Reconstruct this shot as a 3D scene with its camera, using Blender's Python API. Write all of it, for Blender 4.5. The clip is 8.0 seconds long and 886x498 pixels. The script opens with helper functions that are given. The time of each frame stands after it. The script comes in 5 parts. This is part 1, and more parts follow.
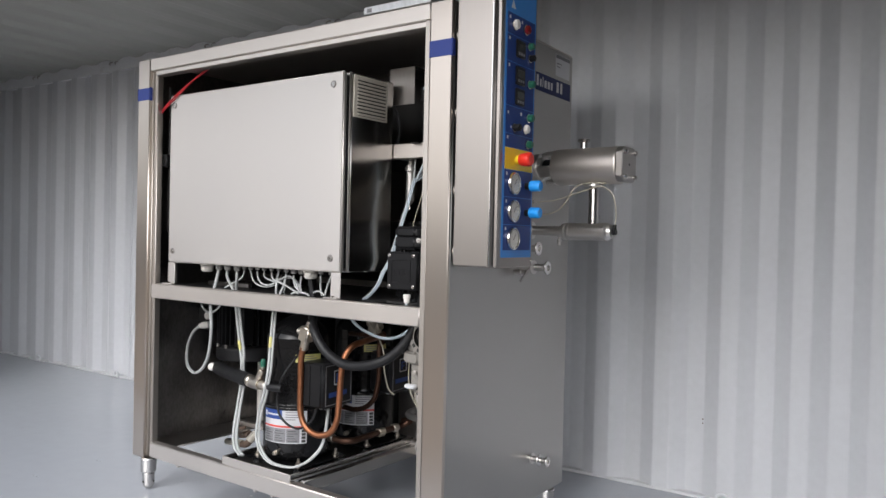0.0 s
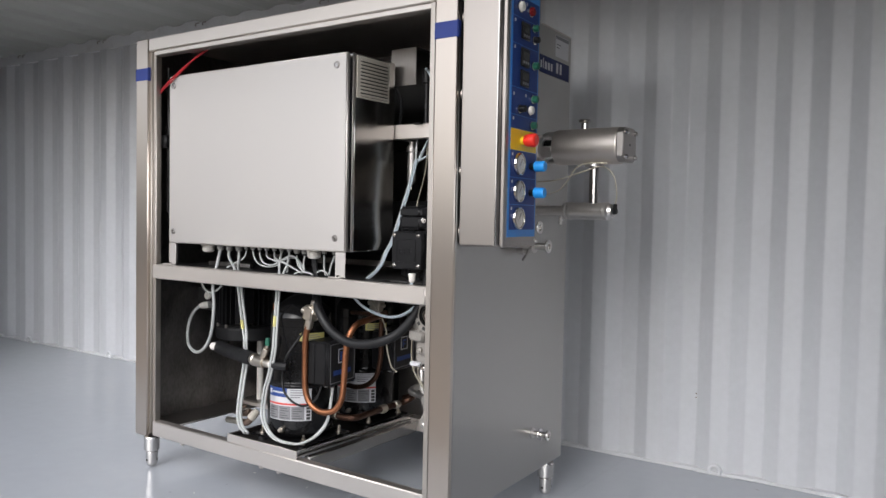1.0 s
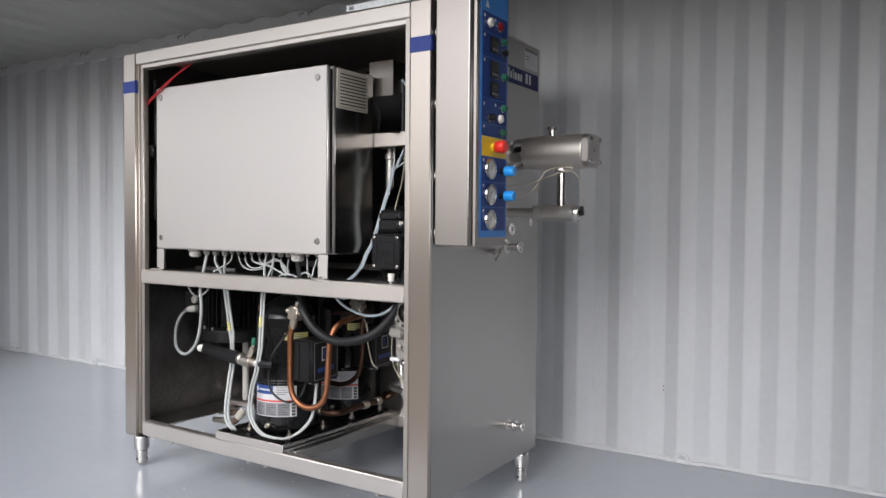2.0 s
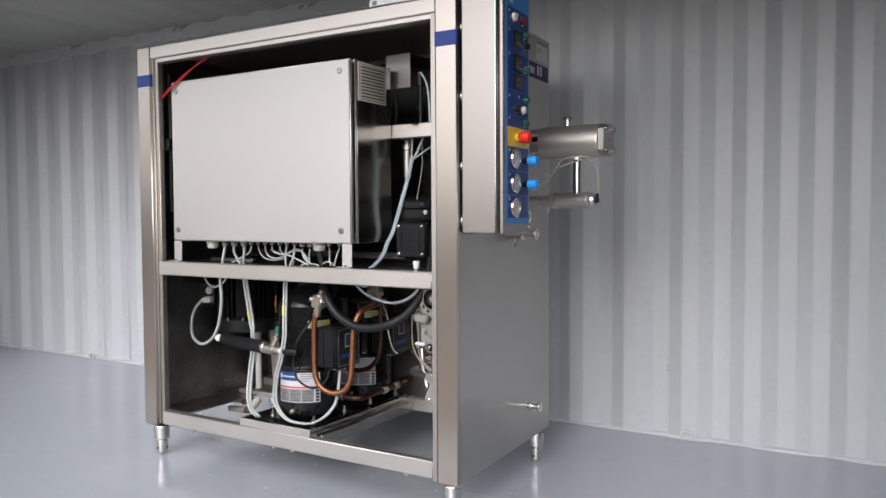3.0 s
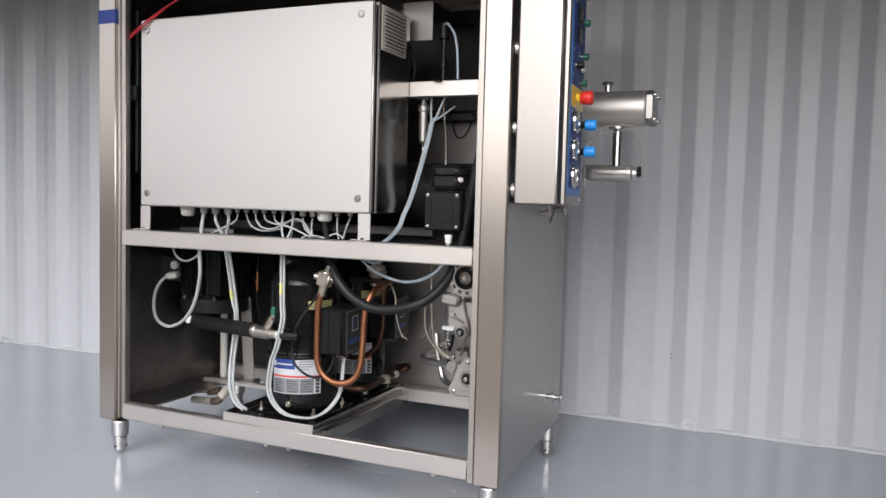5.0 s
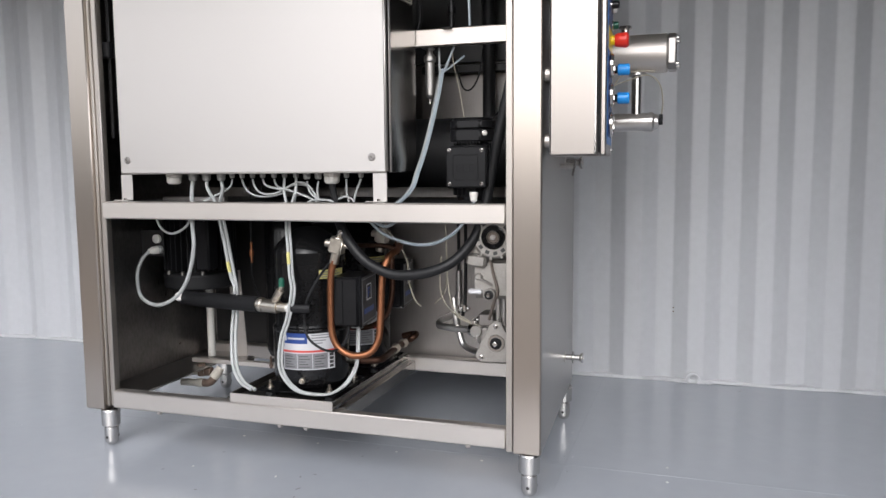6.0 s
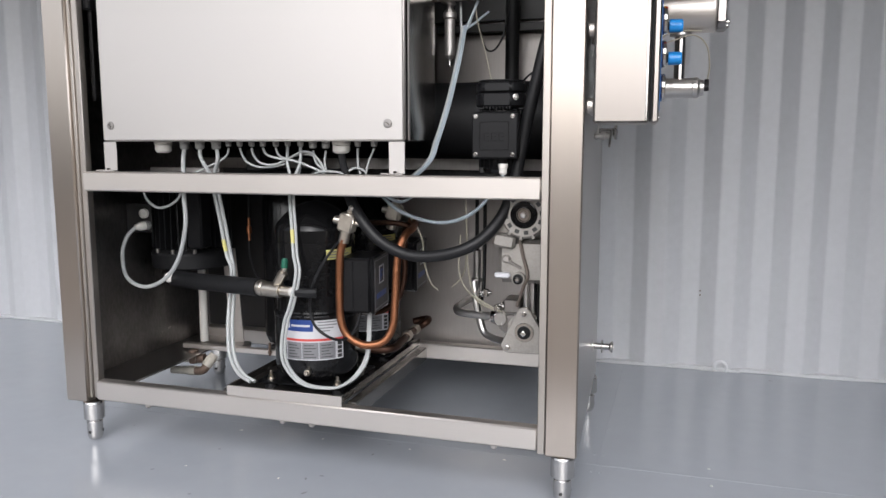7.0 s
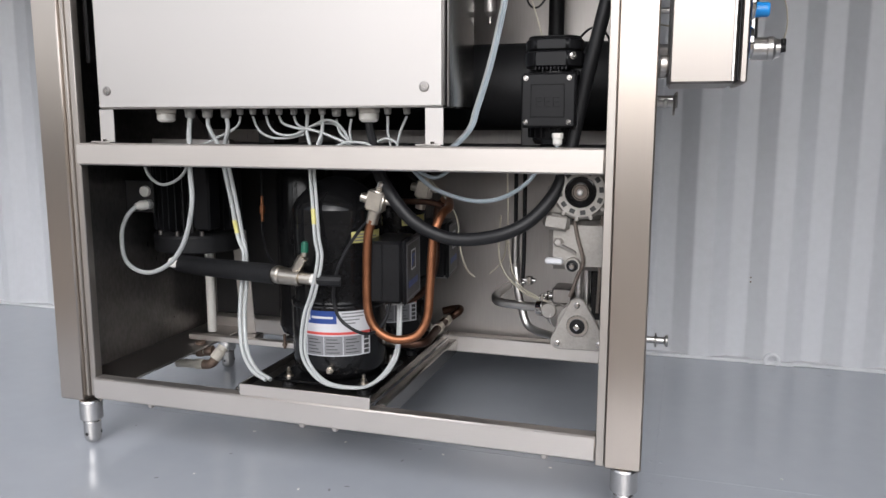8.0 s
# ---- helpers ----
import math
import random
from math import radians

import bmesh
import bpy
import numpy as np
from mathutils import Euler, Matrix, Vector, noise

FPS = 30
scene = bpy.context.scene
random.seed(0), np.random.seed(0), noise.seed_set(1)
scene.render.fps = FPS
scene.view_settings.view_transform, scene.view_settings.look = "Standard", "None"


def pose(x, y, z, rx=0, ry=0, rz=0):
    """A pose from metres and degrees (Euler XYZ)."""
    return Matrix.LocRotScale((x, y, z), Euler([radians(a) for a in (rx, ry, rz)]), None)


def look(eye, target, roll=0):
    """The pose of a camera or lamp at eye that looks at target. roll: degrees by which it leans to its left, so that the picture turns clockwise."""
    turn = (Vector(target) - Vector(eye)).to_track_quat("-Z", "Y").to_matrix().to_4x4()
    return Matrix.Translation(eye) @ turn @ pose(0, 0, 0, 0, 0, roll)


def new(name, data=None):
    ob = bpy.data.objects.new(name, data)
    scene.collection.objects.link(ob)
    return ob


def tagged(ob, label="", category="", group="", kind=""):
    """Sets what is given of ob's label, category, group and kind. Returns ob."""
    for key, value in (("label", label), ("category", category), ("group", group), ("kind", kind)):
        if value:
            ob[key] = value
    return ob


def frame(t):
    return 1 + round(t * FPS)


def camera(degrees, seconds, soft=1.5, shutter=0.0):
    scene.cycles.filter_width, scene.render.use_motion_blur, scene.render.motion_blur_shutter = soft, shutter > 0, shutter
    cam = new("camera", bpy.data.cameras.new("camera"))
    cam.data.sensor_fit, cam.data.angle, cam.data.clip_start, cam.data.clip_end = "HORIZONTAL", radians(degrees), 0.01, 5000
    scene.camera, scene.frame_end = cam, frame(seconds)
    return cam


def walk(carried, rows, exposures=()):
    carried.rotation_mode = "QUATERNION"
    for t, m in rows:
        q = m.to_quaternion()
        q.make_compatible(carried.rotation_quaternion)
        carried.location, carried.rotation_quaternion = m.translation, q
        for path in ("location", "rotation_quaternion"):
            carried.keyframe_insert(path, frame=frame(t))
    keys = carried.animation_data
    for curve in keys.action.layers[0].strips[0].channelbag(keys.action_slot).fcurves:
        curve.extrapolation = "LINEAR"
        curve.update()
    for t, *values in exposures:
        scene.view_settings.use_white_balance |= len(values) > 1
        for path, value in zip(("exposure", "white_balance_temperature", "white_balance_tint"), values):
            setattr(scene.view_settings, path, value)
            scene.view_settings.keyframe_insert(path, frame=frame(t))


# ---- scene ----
cam = camera(59.5, 8.0)
PATH = [
    (0, (1.392, -1.911, 1.103), (0.209, -0.298, 1.073), 1.3),
    (0.5, (1.378, -1.932, 1.107), (0.199, -0.317, 1.066), 1.5),
    (1, (1.354, -1.987, 1.104), (0.211, -0.348, 1.021), 1.1),
    (1.2, (1.356, -1.996, 1.105), (0.23, -0.346, 1.021), 1.3),
    (2.3, (1.476, -2.171, 1.084), (0.376, -0.503, 1.023), 0.3),
    (2.5, (1.473, -2.213, 1.086), (0.38, -0.539, 1.01), 0.5),
    (3, (1.345, -2.288, 1.082), (0.305, -0.581, 0.993), -0.3),
    (3.5, (1.167, -2.364, 1.064), (0.248, -0.59, 0.976), 0.1),
    (4, (1.051, -2.364, 1.047), (0.189, -0.562, 0.946), 1.1),
    (4.5, (0.903, -2.287, 1.034), (0.062, -0.475, 0.932), 0.4),
    (4.7, (0.855, -2.259, 1.028), (0.02, -0.445, 0.922), 1.2),
    (5.8, (0.477, -2.189, 0.994), (-0.167, -0.306, 0.796), -0.4),
    (6, (0.43, -2.189, 0.984), (-0.191, -0.299, 0.777), -0.5),
    (6.5, (0.334, -2.122, 0.968), (-0.218, -0.216, 0.723), 0.2),
    (7, (0.251, -1.977, 0.965), (-0.335, -0.084, 0.696), -0.0),
    (7.5, (0.174, -1.869, 0.95), (-0.424, 0.017, 0.652), -0.4),
    (8, (0.075, -1.752, 0.927), (-0.514, 0.133, 0.614), 0.1),
]
walk(cam, [(t, look(eye, target, roll)) for t, eye, target, roll in PATH], exposures=[(0.0, 1.08, 6290, 11), (4.5, 1.00, 6260, 11.5), (8.0, 0.87, 6220, 11.5)])

# ---- light ----
world = bpy.data.worlds.new("overcast_sky")
scene.world = world
world.use_nodes = True
wn, wl = world.node_tree.nodes, world.node_tree.links
wn.clear()
sky = wn.new("ShaderNodeTexSky")
sky.sky_type, sky.sun_disc = "NISHITA", False
sky.sun_elevation, sky.sun_rotation = radians(34), radians(171.5)
sky.air_density, sky.dust_density, sky.ozone_density = 1.0, 3.0, 1.0
calm = wn.new("ShaderNodeHueSaturation")
calm.inputs["Saturation"].default_value = 0.25
back = wn.new("ShaderNodeBackground")
back.inputs["Strength"].default_value = 0.122
wout = wn.new("ShaderNodeOutputWorld")
wl.new(sky.outputs[0], calm.inputs["Color"])
wl.new(calm.outputs[0], back.inputs["Color"])
wl.new(back.outputs[0], wout.inputs["Surface"])
sun_data = bpy.data.lights.new("sun", "SUN")
sun_data.energy, sun_data.angle, sun_data.color = 0.52, radians(80), (1.0, 0.97, 0.93)
sun = new("sun", sun_data)
sun.matrix_world = look((0.85, -5.7, 3.9), (0, 0, 0))


# ---- materials ----
def material(name, base, rough=0.5, metal=0.0, vary=0.08, scale=6.0, grain=60.0, bump=0.1, stretch=(1, 1, 1),
             rough_vary=0.08, coat=0.0, spec=0.5, dirt=None, dirt_amount=0.0, island=0.0):
    """Painted, plastic or metal surface with large stains and a fine grain."""
    m = bpy.data.materials.new(name)
    m.use_nodes = True
    n, l = m.node_tree.nodes, m.node_tree.links
    b = n["Principled BSDF"]
    b.inputs["Metallic"].default_value = metal
    b.inputs["Specular IOR Level"].default_value = spec
    b.inputs["Coat Weight"].default_value = coat
    tc = n.new("ShaderNodeTexCoord")
    mp = n.new("ShaderNodeMapping")
    mp.inputs["Scale"].default_value = stretch
    l.new(tc.outputs["Object"], mp.inputs["Vector"])
    big = n.new("ShaderNodeTexNoise")
    big.inputs["Scale"].default_value, big.inputs["Detail"].default_value = scale, 5
    l.new(tc.outputs["Object"], big.inputs["Vector"])
    fine = n.new("ShaderNodeTexNoise")
    fine.inputs["Scale"].default_value, fine.inputs["Detail"].default_value = grain, 3
    l.new(mp.outputs[0], fine.inputs["Vector"])
    mix = n.new("ShaderNodeMix")
    mix.data_type = "RGBA"
    lo = tuple(max(0, c * (1 - vary)) for c in base)
    hi = tuple(min(1, c * (1 + vary)) for c in base)
    mix.inputs[6].default_value, mix.inputs[7].default_value = (*lo, 1), (*hi, 1)
    add = n.new("ShaderNodeMath")
    add.operation = "MULTIPLY_ADD"
    add.inputs[1].default_value = 0.45
    l.new(fine.outputs[0], add.inputs[0])
    half = n.new("ShaderNodeMath")
    half.operation = "MULTIPLY"
    half.inputs[1].default_value = 0.55
    l.new(big.outputs[0], half.inputs[0])
    l.new(half.outputs[0], add.inputs[2])
    ramp = n.new("ShaderNodeMapRange")
    ramp.inputs[1].default_value, ramp.inputs[2].default_value = 0.3, 0.7
    l.new(add.outputs[0], ramp.inputs[0])
    l.new(ramp.outputs[0], mix.inputs[0])
    colour = mix.outputs[2]
    if dirt:
        spots = n.new("ShaderNodeTexNoise")
        spots.inputs["Scale"].default_value, spots.inputs["Detail"].default_value = scale * 2.3, 9
        spots.inputs["Roughness"].default_value = 0.7
        l.new(tc.outputs["Object"], spots.inputs["Vector"])
        cut = n.new("ShaderNodeMapRange")
        cut.inputs[1].default_value, cut.inputs[2].default_value = 0.56, 0.72
        cut.inputs[4].default_value = dirt_amount
        l.new(spots.outputs[0], cut.inputs[0])
        over = n.new("ShaderNodeMix")
        over.data_type = "RGBA"
        over.inputs[7].default_value = (*dirt, 1)
        l.new(cut.outputs[0], over.inputs[0])
        l.new(colour, over.inputs[6])
        colour = over.outputs[2]
    l.new(colour, b.inputs["Base Color"])
    rr = n.new("ShaderNodeMapRange")
    rr.inputs[3].default_value, rr.inputs[4].default_value = max(0.02, rough - rough_vary), min(1, rough + rough_vary)
    l.new(add.outputs[0], rr.inputs[0])
    rr.inputs[1].default_value, rr.inputs[2].default_value = 0.3, 0.7
    l.new(rr.outputs[0], b.inputs["Roughness"])
    if bump:
        bp = n.new("ShaderNodeBump")
        bp.inputs["Strength"].default_value, bp.inputs["Distance"].default_value = bump, 0.002
        l.new(fine.outputs[0], bp.inputs["Height"])
        l.new(bp.outputs[0], b.inputs["Normal"])
    return m


wall_paint = material("white_container_paint", (0.52, 0.53, 0.555), 0.38, vary=0.05, scale=1.3, grain=35, bump=0.05, dirt=(0.42, 0.42, 0.42), dirt_amount=0.18)
rail_paint = material("white_rail_paint", (0.60, 0.61, 0.63), 0.5, vary=0.06, scale=3, grain=50, bump=0.2, dirt=(0.35, 0.33, 0.31), dirt_amount=0.3)
# roof paint greyer than the walls, its shade put into the colour
ceiling_paint_shaded = material("ceiling_paint_shaded", (0.37, 0.375, 0.352), 0.5, vary=0.06, scale=1.5, grain=30, bump=0.1)
floor_paint = material("grey_floor_paint", (0.395, 0.418, 0.455), 0.17, vary=0.03, scale=1.1, grain=14, bump=0.0, rough_vary=0.015)
# brown of the added horizon wall, chosen for its reflection in the steel
horizon_brown = material("brown_horizon_block", (0.15, 0.125, 0.10), 0.85, vary=0.15, scale=0.6, grain=30, bump=0.5)
concrete = material("outside_concrete", (0.30, 0.262, 0.22), 0.85, vary=0.15, scale=0.6, grain=30, bump=0.5)
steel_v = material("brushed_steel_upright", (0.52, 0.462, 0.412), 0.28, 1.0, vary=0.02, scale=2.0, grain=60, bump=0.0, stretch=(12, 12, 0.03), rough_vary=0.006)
# upright steel with a darker base, to take glare off the control box
steel_box_dim = material("brushed_steel_dimmed", (0.34, 0.311, 0.289), 0.33, 1.0, vary=0.03, scale=2.0, grain=60, bump=0.0, stretch=(12, 12, 0.03), rough_vary=0.02)
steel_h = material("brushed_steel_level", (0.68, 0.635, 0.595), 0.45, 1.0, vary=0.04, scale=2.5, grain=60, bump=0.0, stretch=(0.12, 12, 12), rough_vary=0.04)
steel_door = material("matt_steel_door", (0.60, 0.575, 0.555), 0.54, 1.0, vary=0.035, scale=1.6, grain=60, bump=0.008, stretch=(12, 12, 0.1), rough_vary=0.09)
steel_side = material("satin_side_steel", (0.40, 0.39, 0.375), 0.30, 1.0, vary=0.02, scale=1.6, grain=60, bump=0.0, stretch=(12, 12, 0.03), rough_vary=0.015)
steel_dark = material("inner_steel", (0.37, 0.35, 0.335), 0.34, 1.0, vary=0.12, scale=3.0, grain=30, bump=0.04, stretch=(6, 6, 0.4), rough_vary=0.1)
steel_strip = material("satin_steel_strip", (0.50, 0.462, 0.425), 0.44, 1.0, vary=0.03, scale=2.0, grain=60, bump=0.0, stretch=(12, 12, 0.03), rough_vary=0.02)
chain_brown = material("dull_chain_steel", (0.17, 0.14, 0.12), 0.5, 0.6, vary=0.2, scale=20, grain=120, bump=0.3)
# darker steel with strongly uneven tone and roughness
mottled_steel = material("mottled_steel", (0.23, 0.22, 0.212), 0.40, 1.0, vary=0.4, scale=5.0, grain=40, bump=0.05, stretch=(3, 3, 1.3), rough_vary=0.16)
lining_steel = material("dull_lining_steel", (0.40, 0.375, 0.355), 0.46, 1.0, vary=0.10, scale=3.0, grain=40, bump=0.02, stretch=(6, 6, 0.4), rough_vary=0.08)
steel_end = material("satin_end_steel", (0.36, 0.345, 0.33), 0.2, 1.0, vary=0.05, scale=2, grain=60, bump=0.0, stretch=(12, 12, 0.05), rough_vary=0.03)
steel_polished = material("polished_steel", (0.62, 0.60, 0.58), 0.14, 1.0, vary=0.04, scale=8, grain=60, bump=0.0, rough_vary=0.04)
steel_turned = material("turned_steel", (0.64, 0.62, 0.60), 0.34, 1.0, vary=0.04, scale=6, grain=60, bump=0.0, stretch=(8, 0.6, 0.6), rough_vary=0.03)
cast_alu = material("cast_aluminium", (0.36, 0.34, 0.315), 0.5, 0.75, vary=0.16, scale=14, grain=160, bump=0.35, dirt=(0.25, 0.22, 0.19), dirt_amount=0.45)
nickel = material("nickel_plated_brass", (0.58, 0.53, 0.46), 0.34, 1.0, vary=0.12, scale=20, grain=120, bump=0.1)
black_enamel = material("black_enamel", (0.007, 0.007, 0.0075), 0.13, vary=0.25, scale=6, grain=80, bump=0.03, rough_vary=0.05, spec=0.27)
black_plastic = material("black_plastic", (0.010, 0.010, 0.011), 0.34, spec=0.22, vary=0.2, scale=10, grain=150, bump=0.08)
black_rubber = material("black_foam_insulation", (0.010, 0.010, 0.011), 0.55, spec=0.28, vary=0.25, scale=12, grain=140, bump=0.25)
# dark sheet parts, and bay depths whose shade is put into the colour
dark_sheet_shade = material("dark_sheet_and_bay_shade", (0.022, 0.021, 0.021), 0.45, vary=0.2, scale=5, grain=60, bump=0.05)
copper_mat = material("copper_pipe", (0.31, 0.132, 0.068), 0.45, 1.0, vary=0.22, scale=14, grain=60, bump=0.08, rough_vary=0.12, dirt=(0.20, 0.08, 0.04), dirt_amount=0.6)
copper_dull = material("tarnished_copper", (0.085, 0.047, 0.034), 0.5, 1.0, vary=0.3, scale=16, grain=60, bump=0.1)
hose_black = material("black_hose_rubber", (0.009, 0.009, 0.010), 0.48, spec=0.35, vary=0.2, scale=12, grain=140, bump=0.1)
cable_grey = material("grey_cable_sheath", (0.42, 0.435, 0.43), 0.42, vary=0.06, scale=20, grain=120, bump=0.05)
cable_blue = material("pale_blue_hose", (0.40, 0.46, 0.51), 0.35, vary=0.06, scale=20, grain=120, bump=0.03)
cable_cream = material("cream_hose", (0.38, 0.35, 0.28), 0.4, vary=0.08, scale=20, grain=120, bump=0.03)
gland_grey = material("grey_gland_plastic", (0.30, 0.30, 0.295), 0.45, vary=0.06, scale=30, grain=150, bump=0.05)
white_plastic = material("white_plastic", (0.68, 0.66, 0.62), 0.4, vary=0.05, scale=20, grain=120, bump=0.03)
cream_plastic = material("cream_vent_plastic", (0.52, 0.49, 0.43), 0.45, vary=0.05, scale=20, grain=120, bump=0.03)
pvc_grey = material("dirty_pvc", (0.44, 0.41, 0.35), 0.5, vary=0.15, scale=15, grain=100, bump=0.1, dirt=(0.22, 0.17, 0.12), dirt_amount=0.6)
panel_blue = material("control_panel_blue", (0.010, 0.036, 0.18), 0.45, spec=0.35, vary=0.06, scale=8, grain=90, bump=0.02)
panel_light = material("control_panel_light_blue", (0.035, 0.20, 0.55), 0.35, vary=0.06, scale=8, grain=90, bump=0.02)
sign_blue = material("sign_blue", (0.010, 0.018, 0.085), 0.5, spec=0.3, vary=0.05, scale=8, grain=90, bump=0.02)
band_blue = material("band_blue", (0.022, 0.042, 0.21), 0.45, spec=0.35, vary=0.05, scale=8, grain=90, bump=0.02)
knob_blue = material("knob_bright_blue", (0.02, 0.27, 0.72), 0.35, vary=0.04, scale=20, grain=90, bump=0.02)
yellow = material("yellow_plate", (0.72, 0.50, 0.02), 0.4, vary=0.05, scale=15, grain=90, bump=0.02)
red = material("red_plastic", (0.62, 0.025, 0.015), 0.35, vary=0.05, scale=15, grain=90, bump=0.02)
red_wire = material("red_wire_sheath", (0.33, 0.01, 0.018), 0.4, vary=0.08, scale=15, grain=90, bump=0.02)
dark_red = material("dark_red_lamp", (0.18, 0.01, 0.012), 0.25, vary=0.05, scale=15, grain=90, bump=0.0)
green = material("green_plastic", (0.015, 0.11, 0.07), 0.35, vary=0.05, scale=15, grain=90, bump=0.02)
yellow_tag = material("yellow_sticker", (0.60, 0.55, 0.20), 0.5, vary=0.05, scale=15, grain=90, bump=0.02)
paper = material("white_sticker", (0.56, 0.56, 0.58), 0.5, vary=0.04, scale=15, grain=90, bump=0.02)
label_grey = material("grey_print", (0.19, 0.19, 0.20), 0.5, vary=0.06, scale=15, grain=90, bump=0.02)
label_blue = material("blue_print", (0.016, 0.05, 0.22), 0.45, vary=0.05, scale=15, grain=90, bump=0.02)
label_red = material("red_print", (0.55, 0.06, 0.05), 0.45, vary=0.05, scale=15, grain=90, bump=0.02)
ink = material("black_print", (0.03, 0.03, 0.03), 0.5, vary=0.05, scale=15, grain=90, bump=0.0)
screen_dark = material("dark_display", (0.015, 0.017, 0.016), 0.15, vary=0.1, scale=15, grain=90, bump=0.0)
rust = material("rusty_bolt", (0.15, 0.105, 0.08), 0.6, 0.5, vary=0.3, scale=60, grain=200, bump=0.3)
galvanised = material("galvanised_sheet", (0.60, 0.61, 0.62), 0.38, 0.85, vary=0.18, scale=40, grain=120, bump=0.08)
gauge_glass = bpy.data.materials.new("clear_glass")
gauge_glass.use_nodes = True
gb = gauge_glass.node_tree.nodes["Principled BSDF"]
gb.inputs["Transmission Weight"].default_value, gb.inputs["Roughness"].default_value, gb.inputs["IOR"].default_value = 1.0, 0.03, 1.12


# ---- shapes ----
def finish(bm, bevel=0.0, segments=2):
    """Rounds the sharp edges; large faces stay flat, the rounding is smooth."""
    if bevel:
        edges = [e for e in bm.edges if len(e.link_faces) == 2 and e.calc_face_angle(0) > 0.5]
        made = bmesh.ops.bevel(bm, geom=edges, offset=bevel, segments=segments, affect="EDGES", clamp_overlap=True)
        for f in made["faces"]:
            f.smooth = True
        return bm
    for f in bm.faces:
        f.smooth = True
    for e in bm.edges:
        e.smooth = len(e.link_faces) == 2 and e.calc_face_angle(0) < 0.6
    return bm


def block(x0, y0, z0, x1, y1, z1, bevel=0.002, segments=2):
    bm = bmesh.new()
    bmesh.ops.create_cube(bm, size=1)
    bmesh.ops.scale(bm, vec=(x1 - x0, y1 - y0, z1 - z0), verts=bm.verts)
    bmesh.ops.translate(bm, vec=((x0 + x1) / 2, (y0 + y1) / 2, (z0 + z1) / 2), verts=bm.verts)
    return finish(bm, min(bevel, 0.45 * min(x1 - x0, y1 - y0, z1 - z0)), segments)


def merge(*parts):
    out = bmesh.new()
    for p in parts:
        data = bpy.data.meshes.new("joined")
        p.to_mesh(data)
        p.free()
        out.from_mesh(data)
        bpy.data.meshes.remove(data)
    return out


def turned(profile, axis_from, axis_to, sides=24):
    """A lathe shape: profile of (distance along the axis, radius), closed at both ends."""
    a, d = Vector(axis_from), (Vector(axis_to) - Vector(axis_from)).normalized()
    q = d.to_track_quat("Z", "Y").to_matrix()
    bm = bmesh.new()
    rings = []
    for h, r in profile:
        rings.append([bm.verts.new(a + q @ Vector((r * math.cos(2 * math.pi * i / sides), r * math.sin(2 * math.pi * i / sides), h))) for i in range(sides)])
    for lo, hi in zip(rings, rings[1:]):
        for i in range(sides):
            bm.faces.new((lo[i], lo[(i + 1) % sides], hi[(i + 1) % sides], hi[i]))
    caps = [bm.faces.new(rings[0][::-1]), bm.faces.new(rings[-1])]
    for f in bm.faces:
        f.smooth = f not in caps
    for i, ring in enumerate(rings):
        if 0 < i < len(rings) - 1:
            p = [Vector((profile[i + k][0], profile[i + k][1])) for k in (-1, 0, 1)]
            corner = (p[1] - p[0]).angle(p[2] - p[1], 0) > 0.3
        else:
            corner = True
        if corner:
            for k in range(sides):
                bm.edges.get((ring[k], ring[(k + 1) % sides])).smooth = False
    return bm


def rod(a, b, r, sides=16, edge=0.0015):
    length = (Vector(b) - Vector(a)).length
    e = min(edge, r * 0.4, length * 0.3)
    return turned([(0, r - e), (e, r), (length - e, r), (length, r - e)], a, b, sides)


def smooth_line(points, steps=7):
    p = [Vector(v) for v in points]
    p = [2 * p[0] - p[1]] + p + [2 * p[-1] - p[-2]]
    out = []
    for i in range(1, len(p) - 2):
        for s in range(steps):
            t = s / steps
            out.append(0.5 * (2 * p[i] + (p[i + 1] - p[i - 1]) * t + (2 * p[i - 1] - 5 * p[i] + 4 * p[i + 1] - p[i + 2]) * t * t
                              + (3 * p[i] - p[i - 1] - 3 * p[i + 1] + p[i + 2]) * t ** 3))
    return out + [p[-2]]


def swept(points, r, sides=10, steps=7):
    """A round tube along a smooth line."""
    line = smooth_line(points, steps)
    bm = bmesh.new()
    rings, up = [], Vector((0.31, 0.17, 0.93))
    for i, c in enumerate(line):
        d = (line[min(i + 1, len(line) - 1)] - line[max(i - 1, 0)]).normalized()
        side = d.cross(up)
        side = side.normalized() if side.length > 1e-4 else d.orthogonal().normalized()
        up = side.cross(d).normalized()
        rings.append([bm.verts.new(c + r * (side * math.cos(2 * math.pi * k / sides) + up * math.sin(2 * math.pi * k / sides))) for k in range(sides)])
    for lo, hi in zip(rings, rings[1:]):
        for k in range(sides):
            bm.faces.new((lo[k], lo[(k + 1) % sides], hi[(k + 1) % sides], hi[k]))
    bm.faces.new(rings[0][::-1])
    bm.faces.new(rings[-1])
    bmesh.ops.recalc_face_normals(bm, faces=bm.faces)
    return finish(bm)


def prism(outline, lift, bevel=0.0):
    """A flat outline of 3D points pushed along lift."""
    bm = bmesh.new()
    lo = [bm.verts.new(Vector(p)) for p in outline]
    hi = [bm.verts.new(Vector(p) + Vector(lift)) for p in outline]
    bm.faces.new(lo[::-1])
    bm.faces.new(hi)
    for i in range(len(lo)):
        j = (i + 1) % len(lo)
        bm.faces.new((lo[i], lo[j], hi[j], hi[i]))
    bmesh.ops.recalc_face_normals(bm, faces=bm.faces)
    return finish(bm, bevel)


